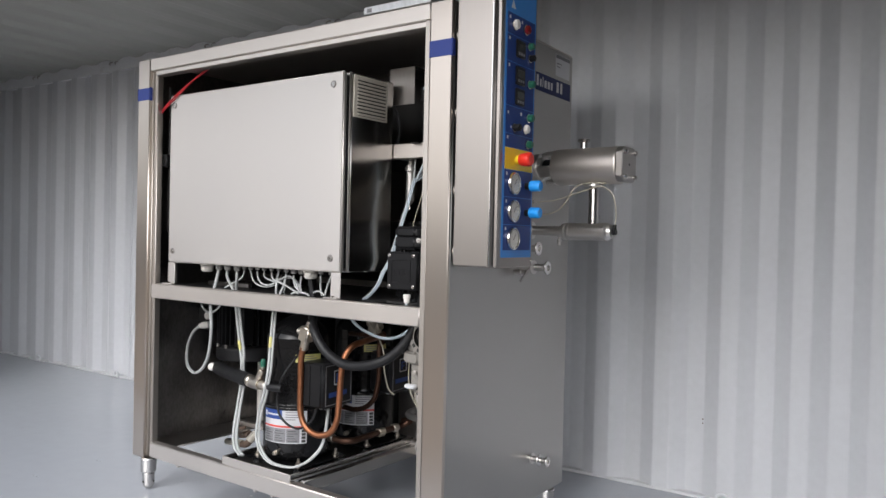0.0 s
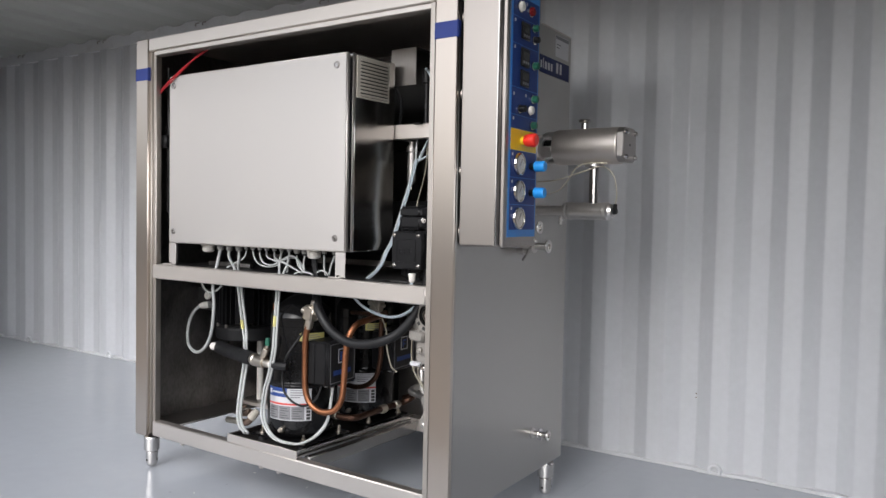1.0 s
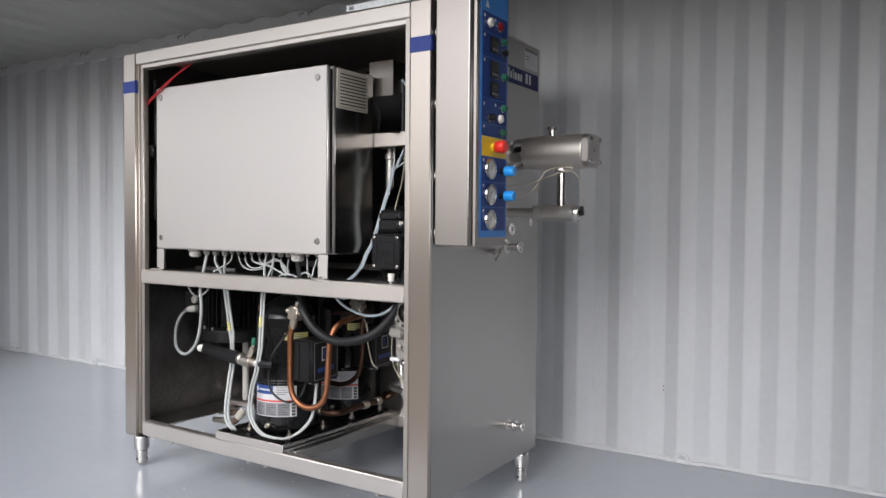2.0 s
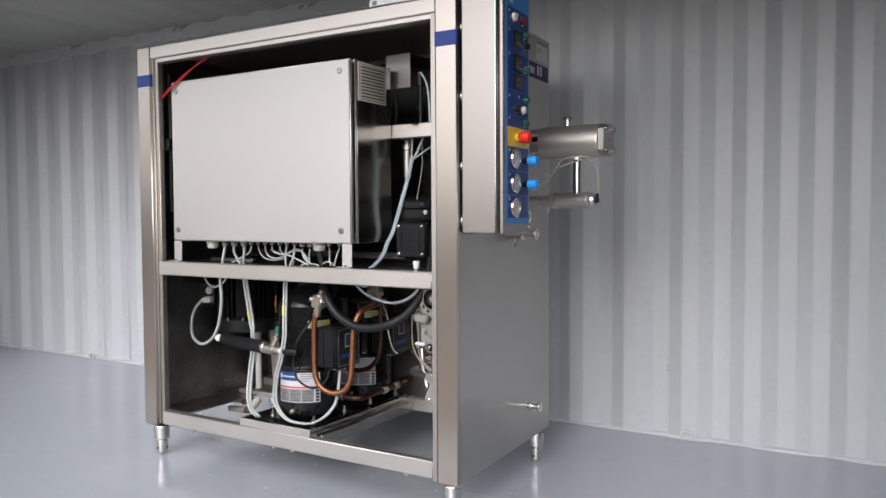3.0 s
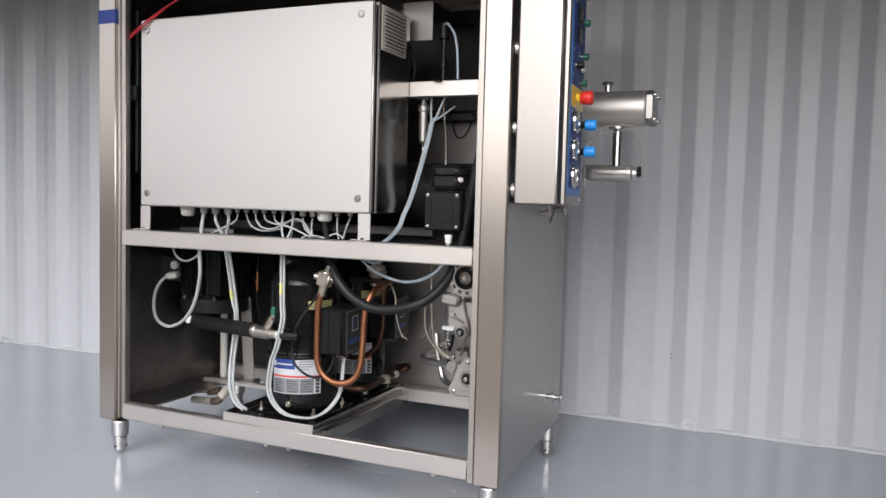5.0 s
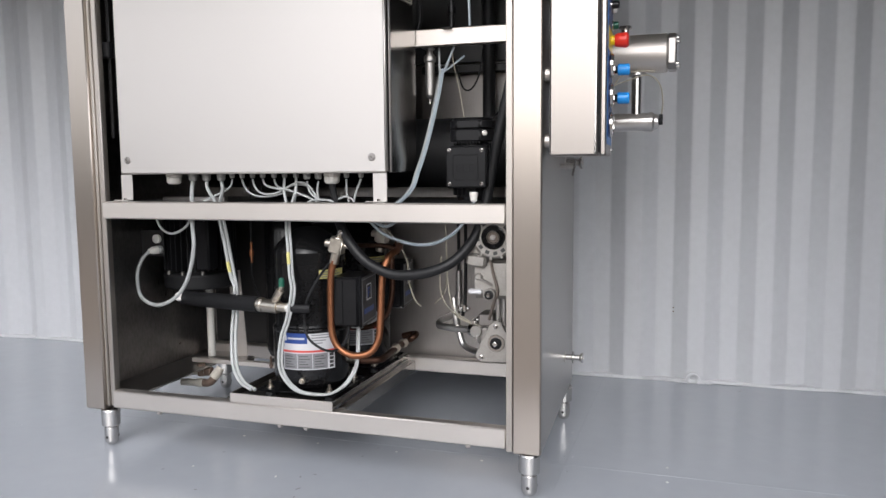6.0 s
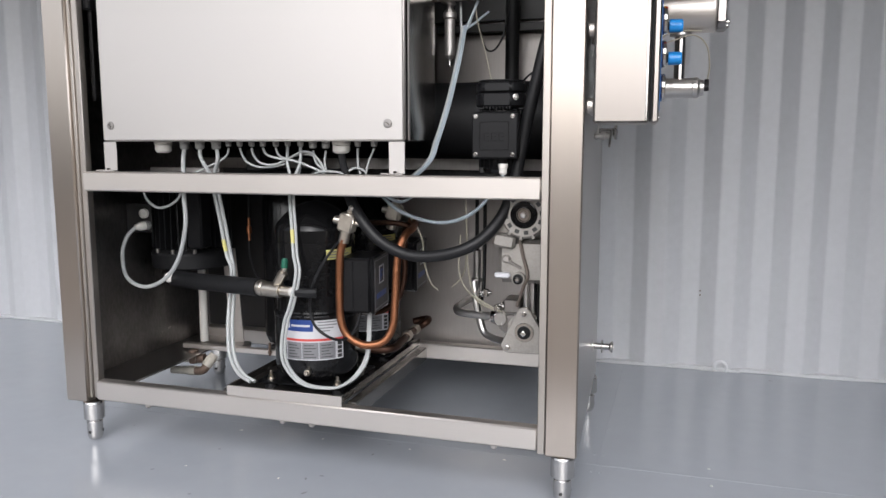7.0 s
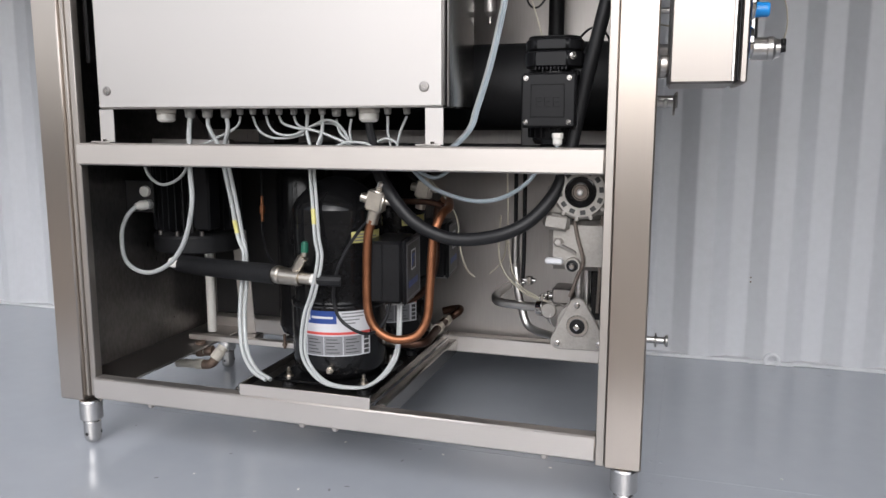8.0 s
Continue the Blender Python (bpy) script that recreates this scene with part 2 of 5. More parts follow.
def moved(bm, m):
    bmesh.ops.transform(bm, matrix=m, verts=bm.verts)
    return bm


def mesh_object(name, bm, mat):
    data = bpy.data.meshes.new(name)
    bm.to_mesh(data)
    bm.free()
    data.materials.append(mat)
    return new(name, data)


def part(name, bm, mat, parent, label=""):
    ob = mesh_object(name, bm, mat)
    ob.parent = parent
    ob.matrix_parent_inverse = parent.matrix_world.inverted()
    return tagged(ob, label)


def thing(name, base, label, category, group=""):
    ob = new(name)
    ob.empty_display_size = 0.05
    ob.location = base
    bpy.context.view_layer.update()
    return tagged(ob, label, category, group)


def solid(name, bm, mat, label, category, group="", kind=""):
    return tagged(mesh_object(name, bm, mat), label, category, group, kind)


def structure(name, bm, mat, label, category):
    return solid(name, bm, mat, label, category, kind="structure")


def screw(x, y, z, r, d=(0, -1, 0)):
    """Screw head with its washer, on a face that looks along d."""
    a, v = Vector((x, y, z)), Vector(d)
    return merge(turned([(0, r * 1.35), (0.0015, r * 1.35), (0.002, r * 1.2)], a, a + v, 18),
                 turned([(0.001, r * 0.9), (0.005, r * 0.85), (0.0065, r * 0.6), (0.0065, r * 0.35), (0.0045, r * 0.3)], a, a + v, 14))


# ---- container ----
SITE = Matrix.Translation((0.431, 1.452, 0)) @ Matrix.Rotation(radians(1.51), 4, "Z")
LEFT, RIGHT, DEEP, HIGH = -7.4, 4.6, 2.35, 2.39
OPEN_L, OPEN_R, OPEN_TOP = -4.9, 1.22, 2.24
PITCH = 0.2825


def rounded(line, d=0.006, steps=4):
    """A flat outline with its corners bent round; says for each stretch whether it belongs to a bend."""
    out, bent = [line[0]], []
    for p, c, q in zip(line, line[1:], line[2:]):
        def toward(e):
            length = math.hypot(e[0] - c[0], e[1] - c[1])
            k = min(d, 0.45 * length) / length
            return (c[0] + (e[0] - c[0]) * k, c[1] + (e[1] - c[1]) * k)
        a, z = toward(p), toward(q)
        for i in range(steps + 1):
            t = i / steps
            bent.append(i > 0)
            out.append(tuple((1 - t) ** 2 * a[j] + 2 * t * (1 - t) * c[j] + t * t * z[j] for j in (0, 1)))
    out.append(line[-1])
    return out, bent + [False]


def corrugated(u0, u1, z0, z1, depth=0.036, first=-0.064, thick=0.03):
    """Trapezoid steel sheet along u, standing from z0 to z1; ridges towards -v."""
    line = []
    k = math.floor((u0 - first) / PITCH) - 1
    s, f = 0.034, 0.072
    while first + k * PITCH < u1 + PITCH:
        c = first + k * PITCH
        line += [(c - s, depth), (c + s, 0.0), (c + s + f, 0.0), (c + 3 * s + f, depth)]
        k += 1
    line = [(u, v) for u, v in line if u0 + 0.001 < u < u1 - 0.001]
    line, bent = rounded([(u0, line[0][1])] + line + [(u1, line[-1][1])])
    bm = bmesh.new()
    lo = [bm.verts.new((u, v, z0)) for u, v in line]
    hi = [bm.verts.new((u, v, z1)) for u, v in line]
    for i in range(len(line) - 1):
        bm.faces.new((lo[i], lo[i + 1], hi[i + 1], hi[i])).smooth = bent[i]
    back = depth + thick
    p, q, r, t = [bm.verts.new(v) for v in ((u0, back, z0), (u1, back, z0), (u1, back, z1), (u0, back, z1))]
    bm.faces.new((q, p, t, r))
    bm.faces.new([p, q] + lo[::-1])
    bm.faces.new([r, t] + hi)
    bm.faces.new((p, lo[0], hi[0], t))
    bm.faces.new((lo[-1], q, r, hi[-1]))
    for a, z in zip(lo, lo[1:]):
        bm.edges.get((a, z)).smooth = False
    for a, z in zip(hi, hi[1:]):
        bm.edges.get((a, z)).smooth = False
    return bm


structure("floor", moved(block(LEFT, -DEEP, -0.06, RIGHT, 0.07, 0.0, 0.001), SITE), floor_paint,
          "glossy grey painted container floor", "floor")
structure("wall_back", moved(corrugated(LEFT, RIGHT, 0.012, 2.30), SITE), wall_paint,
          "white painted corrugated steel container wall", "wall")
structure("trim_top_rail", moved(block(LEFT, 0.0, 2.30, RIGHT, 0.05, HIGH, 0.002), SITE), rail_paint,
          "white painted steel top rail of the container", "rail")
structure("trim_bottom_rail", moved(block(LEFT, -0.003, 0.0005, RIGHT, 0.05, 0.0115, 0.002), SITE), rail_paint,
          "white painted steel strip under the corrugated wall", "rail")
random.seed(4)
weld_line = [(LEFT + 0.1 + i * 0.12, -0.004 + random.uniform(-0.002, 0.001), 0.003 + random.uniform(-0.001, 0.003)) for i in range(99)]
structure("trim_weld_seam", moved(swept(weld_line, 0.0035, 6, 3), SITE), rail_paint,
          "uneven painted weld seam along the wall foot", "seam")
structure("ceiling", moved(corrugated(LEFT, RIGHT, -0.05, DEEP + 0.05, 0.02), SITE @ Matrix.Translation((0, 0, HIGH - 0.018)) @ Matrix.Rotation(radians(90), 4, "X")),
          ceiling_paint_shaded, "painted corrugated steel container roof, greyed for its shade", "ceiling")
TURN_BACK = SITE @ Matrix.Translation((0, -DEEP, 0)) @ Matrix.Rotation(math.pi, 4, "Z")
# unseen front walls; their edges are placed to limit light on the back wall
structure("wall_front_left", moved(corrugated(-OPEN_L, -LEFT, 0, HIGH), TURN_BACK), wall_paint, "unseen white corrugated side wall that bounds the daylight", "wall")
structure("wall_front_right", moved(corrugated(-RIGHT, -OPEN_R, 0, HIGH), TURN_BACK), wall_paint, "unseen white corrugated side wall that bounds the daylight", "wall")
structure("trim_header", moved(block(OPEN_L, -DEEP - 0.06, OPEN_TOP, OPEN_R, -DEEP, HIGH, 0.004), SITE), rail_paint, "white painted steel header over the side opening", "rail")
structure("wall_end_left", moved(corrugated(-0.1, DEEP + 0.1, 0, HIGH), SITE @ Matrix.Translation((LEFT, 0, 0)) @ Matrix.Rotation(radians(90), 4, "Z") @ Matrix.Translation((-DEEP, 0, 0))), wall_paint,
          "white corrugated container end wall", "wall")
structure("wall_end_right", moved(corrugated(-0.1, DEEP + 0.1, 0, HIGH), SITE @ Matrix.Translation((RIGHT, 0, 0)) @ Matrix.Rotation(radians(-90), 4, "Z")), wall_paint,
          "white corrugated container end wall", "wall")
# unseen wall, added to darken the low horizon in the steel's reflections
structure("wall_horizon_added", block(-30, -9.3, -0.2, 30, -9.0, 1.5, 0.01), horizon_brown, "unseen brown wall added for the steel to reflect", "wall")
structure("ground", block(-400, -400, -0.4, 400, 400, -0.16, 0.001), concrete, "grey concrete yard outside the container", "ground")


# ---- lashing points ----
def lashing_ring(u):
    m = SITE @ Matrix.Translation((u, -0.012, 0))
    ring = thing("lashing_ring", m @ Vector((0, 0, 0)), "small white painted steel lashing ring at the wall foot", "lashing ring", "lashing rings")
    pts = [(0.024 * math.cos(a), -0.004, 0.020 + 0.024 * math.sin(a)) for a in [math.pi * k / 8 for k in range(-2, 11)]]
    part("ring", moved(swept(pts, 0.0078, 8, 4), m), rail_paint, ring)
    part("weld_pad", moved(prism([(-0.085, -0.004, 0.0), (0.085, -0.004, 0.0), (0.036, -0.004, 0.016), (-0.036, -0.004, 0.016)], (0, 0.014, 0), 0.003), m), rail_paint, ring)


def roof_hook(u):
    m = SITE @ Matrix.Translation((u, -0.012, 2.345))
    hook = thing("roof_hook", m @ Vector((0, 0, 0)), "small dark steel lashing eye on the roof rail", "hook", "roof hooks")
    for dx in (-0.035, 0.035):
        pts = [(dx + 0.016 * math.cos(a), -0.012 * math.sin(a) - 0.002, 0.016 * math.cos(a * 0.5)) for a in [math.pi * k / 6 for k in range(0, 7)]]
        part("eye", moved(swept(pts, 0.0045, 8, 3), m), steel_dark, hook)


for k in range(-6, 4):
    lashing_ring(1.105 * k)
for k in range(-5, 4):
    roof_hook(-0.07 + 1.11 * k)

# ---- floor plates ----
for x, y in ((0.006, 0.624), (0.037, 0.624), (0.018, 0.378), (0.045, 0.379), (0.022, 0.245), (0.049, 0.246), (-2.1, 0.1), (-2.07, 0.1), (-2.1, -0.2), (-2.07, -0.2)):
    solid("floor_screw", turned([(0, 0.0045), (0.0012, 0.0042), (0.0018, 0.0025)], (x, y, 0), (x, y, 1), 10), floor_paint, "small painted screw head in the floor plate", "screw", "floor screws")
for x, y in ((0.357, 0.370), (0.361, 0.249)):
    solid("floor_screw", turned([(0, 0.0045), (0.0015, 0.004), (0.0025, 0.0025)], (x, y, 0), (x, y, 1), 10), cable_grey, "small worn screw head in the floor plate", "screw", "floor screws")
random.seed(23)
for x, y in ((0.626, 1.365), (-1.53, 0.167), (-1.13, 0.072), (-1.234, -0.122), (-0.624, 0.264), (-0.646, 0.176), (-0.728, -0.016), (-0.764, -0.047), (-0.726, -0.132), (-0.708, -0.191), (-0.68, -0.229), (-0.613, -0.215), (-1.028, -0.232), (-0.238, -0.069)):
    fleck = turned([(0, random.uniform(0.003, 0.0055)), (0.0007, 0.0025)], (0, 0, 0), (0, 0, 1), 7)
    solid("floor_fleck", moved(fleck, Matrix.Translation((x, y, 0)) @ Matrix.Rotation(random.uniform(0, 3), 4, "Z") @ Matrix.Diagonal((random.uniform(1.0, 2.4), 0.8, 1, 1))), label_grey, "tiny dark fleck on the floor paint", "fleck", "floor flecks")
for x, y in ((-1.153, -0.071), (-0.842, -0.068), (-0.852, 0.246), (-0.549, 0.249), (-1.152, 0.237), (-0.242, 0.256)):
    chip = turned([(0, random.uniform(0.0035, 0.006)), (0.0008, 0.003)], (0, 0, 0), (0, 0, 1), 6)
    solid("floor_chip", moved(chip, Matrix.Translation((x, y, 0)) @ Matrix.Rotation(random.uniform(0, 3), 4, "Z") @ Matrix.Diagonal((random.uniform(1.0, 1.8), 0.8, 1, 1))), white_plastic, "tiny pale paint chip lying on the floor", "paint chip", "paint chips")
structure("trim_floor_seam", block(0.031, -0.88, 0.0, 0.0325, 1.42, 0.0007, 0.0002), floor_paint, "faint painted joint between floor plates", "seam")
structure("trim_floor_seam_across", block(-1.9, 0.3, 0.0, 2.5, 0.3015, 0.0007, 0.0002), floor_paint, "faint painted joint between floor plates", "seam")
for dz in (0.0, 0.018):
    solid("paint_chip", turned([(0, 0.0035), (0.0006, 0.003)], (0.337, 1.4525, 0.326 + dz), (0.337, 0, 0.326 + dz), 7), rust, "tiny dark chip in the wall paint", "paint chip", "paint chips")

# ---- freezer cabinet: frame and panels ----
cabinet = thing("freezer_cabinet", (-0.82, 0.4, 0), "brushed stainless steel freezer cabinet with its side cover removed", "freezer")
ZB, ZT = 0.134, 1.83


part("post", block(-1.652, 0.0, ZB, -1.568, 0.045, ZT, 0.0035, 3), steel_v, cabinet)
part("post", block(-0.077, 0.0, ZB, 0.008, 0.013, ZT, 0.0035, 3), steel_v, cabinet)
part("inner_strip", block(-1.5677, 0.011, ZB + 0.012, -1.556, 0.045, 1.7757, 0.002), steel_strip, cabinet)
part("inner_strip", block(-1.5557, 0.018, ZB + 0.012, -1.5355, 0.045, 1.7757, 0.002), steel_strip, cabinet)
part("inner_strip", block(-0.097, 0.0012, ZB + 0.004, -0.0773, 0.011, 1.7757, 0.0015), steel_strip, cabinet)
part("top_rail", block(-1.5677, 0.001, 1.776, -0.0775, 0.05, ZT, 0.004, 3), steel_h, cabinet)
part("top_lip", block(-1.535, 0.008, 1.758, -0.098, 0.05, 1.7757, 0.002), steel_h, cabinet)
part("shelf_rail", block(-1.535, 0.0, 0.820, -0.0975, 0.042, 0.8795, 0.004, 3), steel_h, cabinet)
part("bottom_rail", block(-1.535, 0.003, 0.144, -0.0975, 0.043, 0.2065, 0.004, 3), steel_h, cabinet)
part("back_rail", block(-1.60, 0.70, 0.168, -0.06, 0.745, 0.226, 0.004), steel_h, cabinet)
LEAN_BACK = Matrix.Translation((0.006, 0.04, 0)) @ Matrix.Rotation(radians(2.67), 4, "Z") @ Matrix.Translation((-0.006, -0.04, 0))
part("side_rail", moved(block(-0.05, 0.05, 0.155, -0.018, 0.70, 0.205, 0.003), LEAN_BACK), steel_h, cabinet)
part("side_panel", block(-1.652, 0.0455, ZB + 0.01, -1.637, 0.87, ZT - 0.003, 0.003), mottled_steel, cabinet, "dark mottled steel side panel")
part("side_panel", moved(block(-0.010, 0.0135, ZB, 0.006, 0.876, ZT - 0.002, 0.004, 3), LEAN_BACK), steel_side, cabinet, "satin steel side panel")
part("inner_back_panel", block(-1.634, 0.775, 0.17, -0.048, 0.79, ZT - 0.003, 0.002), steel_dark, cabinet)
# left half of the back lining, coloured as dark as the shaded bay
part("shaded_lining", block(-1.62, 0.768, 0.22, -0.8005, 0.7745, 0.855, 0.001), dark_sheet_shade, cabinet, "lining sheet with the bay's shade in its colour")
part("bay_lining", block(-0.80, 0.768, 0.19, -0.05, 0.7745, 0.855, 0.001), lining_steel, cabinet, "plain steel lining sheet")
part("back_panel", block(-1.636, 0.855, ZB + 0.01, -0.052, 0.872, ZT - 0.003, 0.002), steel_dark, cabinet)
part("top_panel", prism([(-1.652, 0.0505, ZT - 0.004), (0.005, 0.0505, ZT - 0.004), (-0.034, 0.874, ZT - 0.004), (-1.652, 0.874, ZT - 0.004)], (0, 0, 0.006), 0.002), steel_h, cabinet)
part("shelf_deck", block(-1.63, 0.10, 0.862, -0.42, 0.77, 0.870, 0.001), dark_sheet_shade, cabinet, "dark sheet shelf")
part("shelf_deck", block(-0.4195, 0.22, 0.862, -0.062, 0.77, 0.870, 0.001), dark_sheet_shade, cabinet, "dark sheet shelf")
part("side_flange", block(-1.6365, 0.06, 0.182, -1.452, 0.76, 0.188, 0.002), steel_dark, cabinet)
for x in (-1.35, -0.871, -0.775, -0.22):
    part("drain_tab", block(x - 0.008, 0.012, 0.132, x + 0.008, 0.03, 0.146, 0.003), steel_h, cabinet)
# blue bands that wrap the corner posts
part("band", block(-1.6545, -0.0025, 1.655, -1.5645, 0.047, 1.711, 0.003), band_blue, cabinet, "blue band")
part("band", block(-0.0795, -0.0025, 1.655, 0.0105, 0.016, 1.711, 0.003), band_blue, cabinet, "blue band")
# adjustable feet
for x, y in ((-1.566, 0.024), (-0.031, 0.026), (-0.051, 0.776), (-1.588, 0.774)):
    foot = part("foot", turned([(0.0, 0.009), (0.003, 0.015), (0.008, 0.020), (0.016, 0.0235), (0.026, 0.0245), (0.066, 0.0245), (0.069, 0.0225), (0.073, 0.0225)], (x, y, 0), (x, y, 1), 20), steel_polished, cabinet)
    part("sleeve", turned([(0.073, 0.029), (0.076, 0.0325), (0.128, 0.0325), (0.132, 0.031), (0.1335, 0.031)], (x, y, 0), (x, y, 1), 20), steel_polished, foot)
    for a in (30, 150, 270):
        v = Vector((math.cos(radians(a)), math.sin(radians(a)), 0))
        p = Vector((x, y, 0.032)) + v * 0.0238
        part("hole", turned([(0, 0.005), (0.0015, 0.005), (0.0016, 0.0035)], p, p + v, 10), ink, foot)
# sign and sticker on the side panel, lettering as bars
SIGN = LEAN_BACK @ Matrix.Translation((0, 0.055, 0.007))
sign = part("sign", moved(block(0.0062, 0.33, 1.642, 0.0085, 0.797, 1.707, 0.0005), SIGN), sign_blue, cabinet, "blue name sign with pale lettering bars")
for y, w, h in ((0.486, 0.017, 0.028), (0.513, 0.016, 0.040), (0.538, 0.012, 0.028), (0.556, 0.006, 0.038), (0.578, 0.018, 0.028), (0.605, 0.018, 0.028), (0.630, 0.015, 0.028), (0.682, 0.019, 0.040), (0.714, 0.017, 0.040)):
    part("letter_bar", moved(block(0.0086, y - w / 2, 1.658, 0.0095, y + w / 2, 1.658 + h, 0.0008), SIGN), paper, sign)
tag = part("sticker", moved(block(0.0062, 0.665, 1.722, 0.0075, 0.79, 1.805, 0.0004), SIGN), paper, cabinet, "white paper sticker")
part("sticker_head", moved(block(0.0076, 0.667, 1.790, 0.0082, 0.788, 1.803, 0.0002), SIGN), label_grey, tag)
for i in range(2):
    part("text_bar", moved(block(0.0076, 0.675, 1.768 - 0.012 * i, 0.0082, 0.715 - 0.012 * i, 1.772 - 0.012 * i, 0.0002), SIGN), label_grey, tag)

# ---- things on the cabinet top ----
strip = thing("sheet_strip", (-0.22, 0.02, 1.833), "loose galvanised metal strip lying on the cabinet top", "metal strip")
part("strip", block(-0.36, 0.004, 1.8325, -0.08, 0.07, 1.858, 0.002), galvanised, strip)
part("mark", block(-0.345, 0.0028, 1.838, -0.325, 0.0042, 1.851, 0.0005), label_grey, strip)

# ---- electrical enclosure ----
enc = thing("electrical_enclosure", (-0.99, 0.18, 0.88), "wall-type stainless steel electrical enclosure on two steel brackets", "enclosure")
part("body", merge(block(-1.497, 0.0865, 0.972, -0.484, 0.315, 1.676, 0.004, 3)), steel_end, enc)
part("gasket", block(-1.482, 0.0705, 0.985, -0.497, 0.086, 1.662, 0.002), black_rubber, enc)
part("rim", block(-0.4865, 0.076, 0.974, -0.4835, 0.0862, 1.674, 0.001), steel_door, enc)
door = part("door", block(-1.492, 0.050, 0.972, -0.488, 0.070, 1.674, 0.005, 4), steel_door, enc, "matt stainless steel door")
for x in (-1.459, -0.5365):
    for z in (1.021, 1.631):
        lock = part("lock", turned([(0, 0.0125), (0.0025, 0.0125), (0.004, 0.0112), (0.0042, 0.0085), (0.0028, 0.008)], (x, 0.0500, z), (x, 0, z), 24), steel_dark, door, "round quarter-turn lock")
        part("slot", moved(block(-0.0065, -0.0018, -0.0014, 0.0065, 0.0, 0.0014, 0.0004), Matrix.Translation((x, 0.0472, z)) @ Matrix.Rotation(radians(35), 4, "Y")), steel_polished, lock)
for x0 in (-1.492, -0.535):
    br = part("bracket", merge(block(x0, 0.052, 0.881, x0 + 0.047, 0.056, 0.971, 0.001), block(x0, 0.0562, 0.881, x0 + 0.004, 0.095, 0.971, 0.001)), steel_door, enc)
    part("bracket_foot", block(x0 - 0.02, 0.035, 0.8805, x0 + 0.045, 0.0518, 0.884, 0.001), steel_door, br)
    part("bolt", turned([(0, 0.006), (0.006, 0.006), (0.0065, 0.004)], (x0 + 0.022, 0.043, 0.884), (x0 + 0.022, 0.043, 1), 6), steel_polished, br)
# vent grille on its end face
vent = part("vent", merge(block(-0.4838, 0.094, 1.520, -0.479, 0.112, 1.668, 0.001), block(-0.4838, 0.268, 1.520, -0.479, 0.274, 1.668, 0.001),
                          block(-0.4838, 0.1122, 1.520, -0.479, 0.2678, 1.526, 0.001), block(-0.4838, 0.1122, 1.661, -0.479, 0.2678, 1.668, 0.001)), cream_plastic, enc, "cream plastic vent grille")
part("vent_back", block(-0.4838, 0.1122, 1.5262, -0.4825, 0.2678, 1.6608, 0.0004), ink, vent)
for i in range(11):
    z = 1.5315 + i * 0.0124
    part("slat", moved(block(-0.0035, 0.1122, -0.0033, 0.0035, 0.2678, 0.0033, 0.001), Matrix.Translation((-0.4785, 0, z)) @ Matrix.Rotation(radians(28), 4, "Y")), cream_plastic, vent)


def gland(x, y, r, mat, z=0.9718, long=1.0):
    """Cable gland: hexagon nut and domed cap, hanging."""
    g = thing("cable_gland", (x, y, z), "plastic cable gland under the steel enclosure", "cable gland", "cable glands")
    part("nut", turned([(0, r * 1.15), (r * 0.55 * long, r * 1.15), (r * 0.75 * long, r)], (x, y, z), (x, y, 0), 6), mat, g)
    part("cap", turned([(r * 0.75 * long, r), (r * 1.7 * long, r * 0.98), (r * 2.1 * long, r * 0.75), (r * 2.2 * long, r * 0.5)], (x, y, z), (x, y, 0), 16), mat, g)


big = (0.026, white_plastic)
mid = (0.0145, gland_grey)
small = (0.0092, gland_grey)
for x, (r, mat) in zip((-1.33, -1.252, -1.196, -1.137, -1.093, -1.054, -1.013, -0.974, -0.93, -0.89, -0.847, -0.806, -0.764, -0.714, -0.662, -0.61),
                       (big, mid, mid, mid, small, small, small, small, small, (0.009, gland_grey), (0.0095, gland_grey), (0.012, gland_grey), (0.012, gland_grey), big, small, small)):
    gland(x, 0.13, r, mat, long=0.62 if r > 0.02 else 0.78)


def cable(points, r, mat=cable_grey, label="grey electric cable in the machine bay", category="cable", name="cable", group="cables", sides=8):
    return solid(name, swept(points, r, sides), mat, label, category, group)


solid("support_bar", block(-1.47, 0.24, 0.8705, -1.20, 0.262, 0.888, 0.002), steel_dark, "dark steel support bar on the shelf", "bar")

# cables that leave the glands
cable([(-1.252, 0.13, 0.955), (-1.245, 0.11, 0.90), (-1.215, 0.07, 0.85), (-1.212, 0.06, 0.81), (-1.218, 0.07, 0.713), (-1.272, 0.10, 0.60), (-1.352, 0.13, 0.527), (-1.462, 0.17, 0.490), (-1.555, 0.20, 0.514), (-1.588, 0.225, 0.589), (-1.582, 0.245, 0.645), (-1.560, 0.264, 0.678)], 0.0068,
      label="thick grey cable that hangs in a loop")
for dx, dy, x in ((0.0, 0.0, -1.196), (0.0115, 0.006, -1.137)):
    cable([(x, 0.13, 0.955), (x + 0.01, 0.12, 0.92), (-1.165 + dx, 0.135 + dy, 0.865)] + [(px + dx * (0.35 if pz < 0.6 and pz > 0.53 else 1.0), py + dy, pz) for px, py, pz in ((-1.158, 0.142, 0.808), (-1.139, 0.142, 0.713), (-1.125, 0.146, 0.616), (-1.099, 0.130, 0.572), (-1.116, 0.142, 0.488), (-1.116, 0.125, 0.393), (-1.089, 0.088, 0.306), (-1.040, 0.055, 0.262), (-0.990, 0.040, 0.244))], 0.0058)
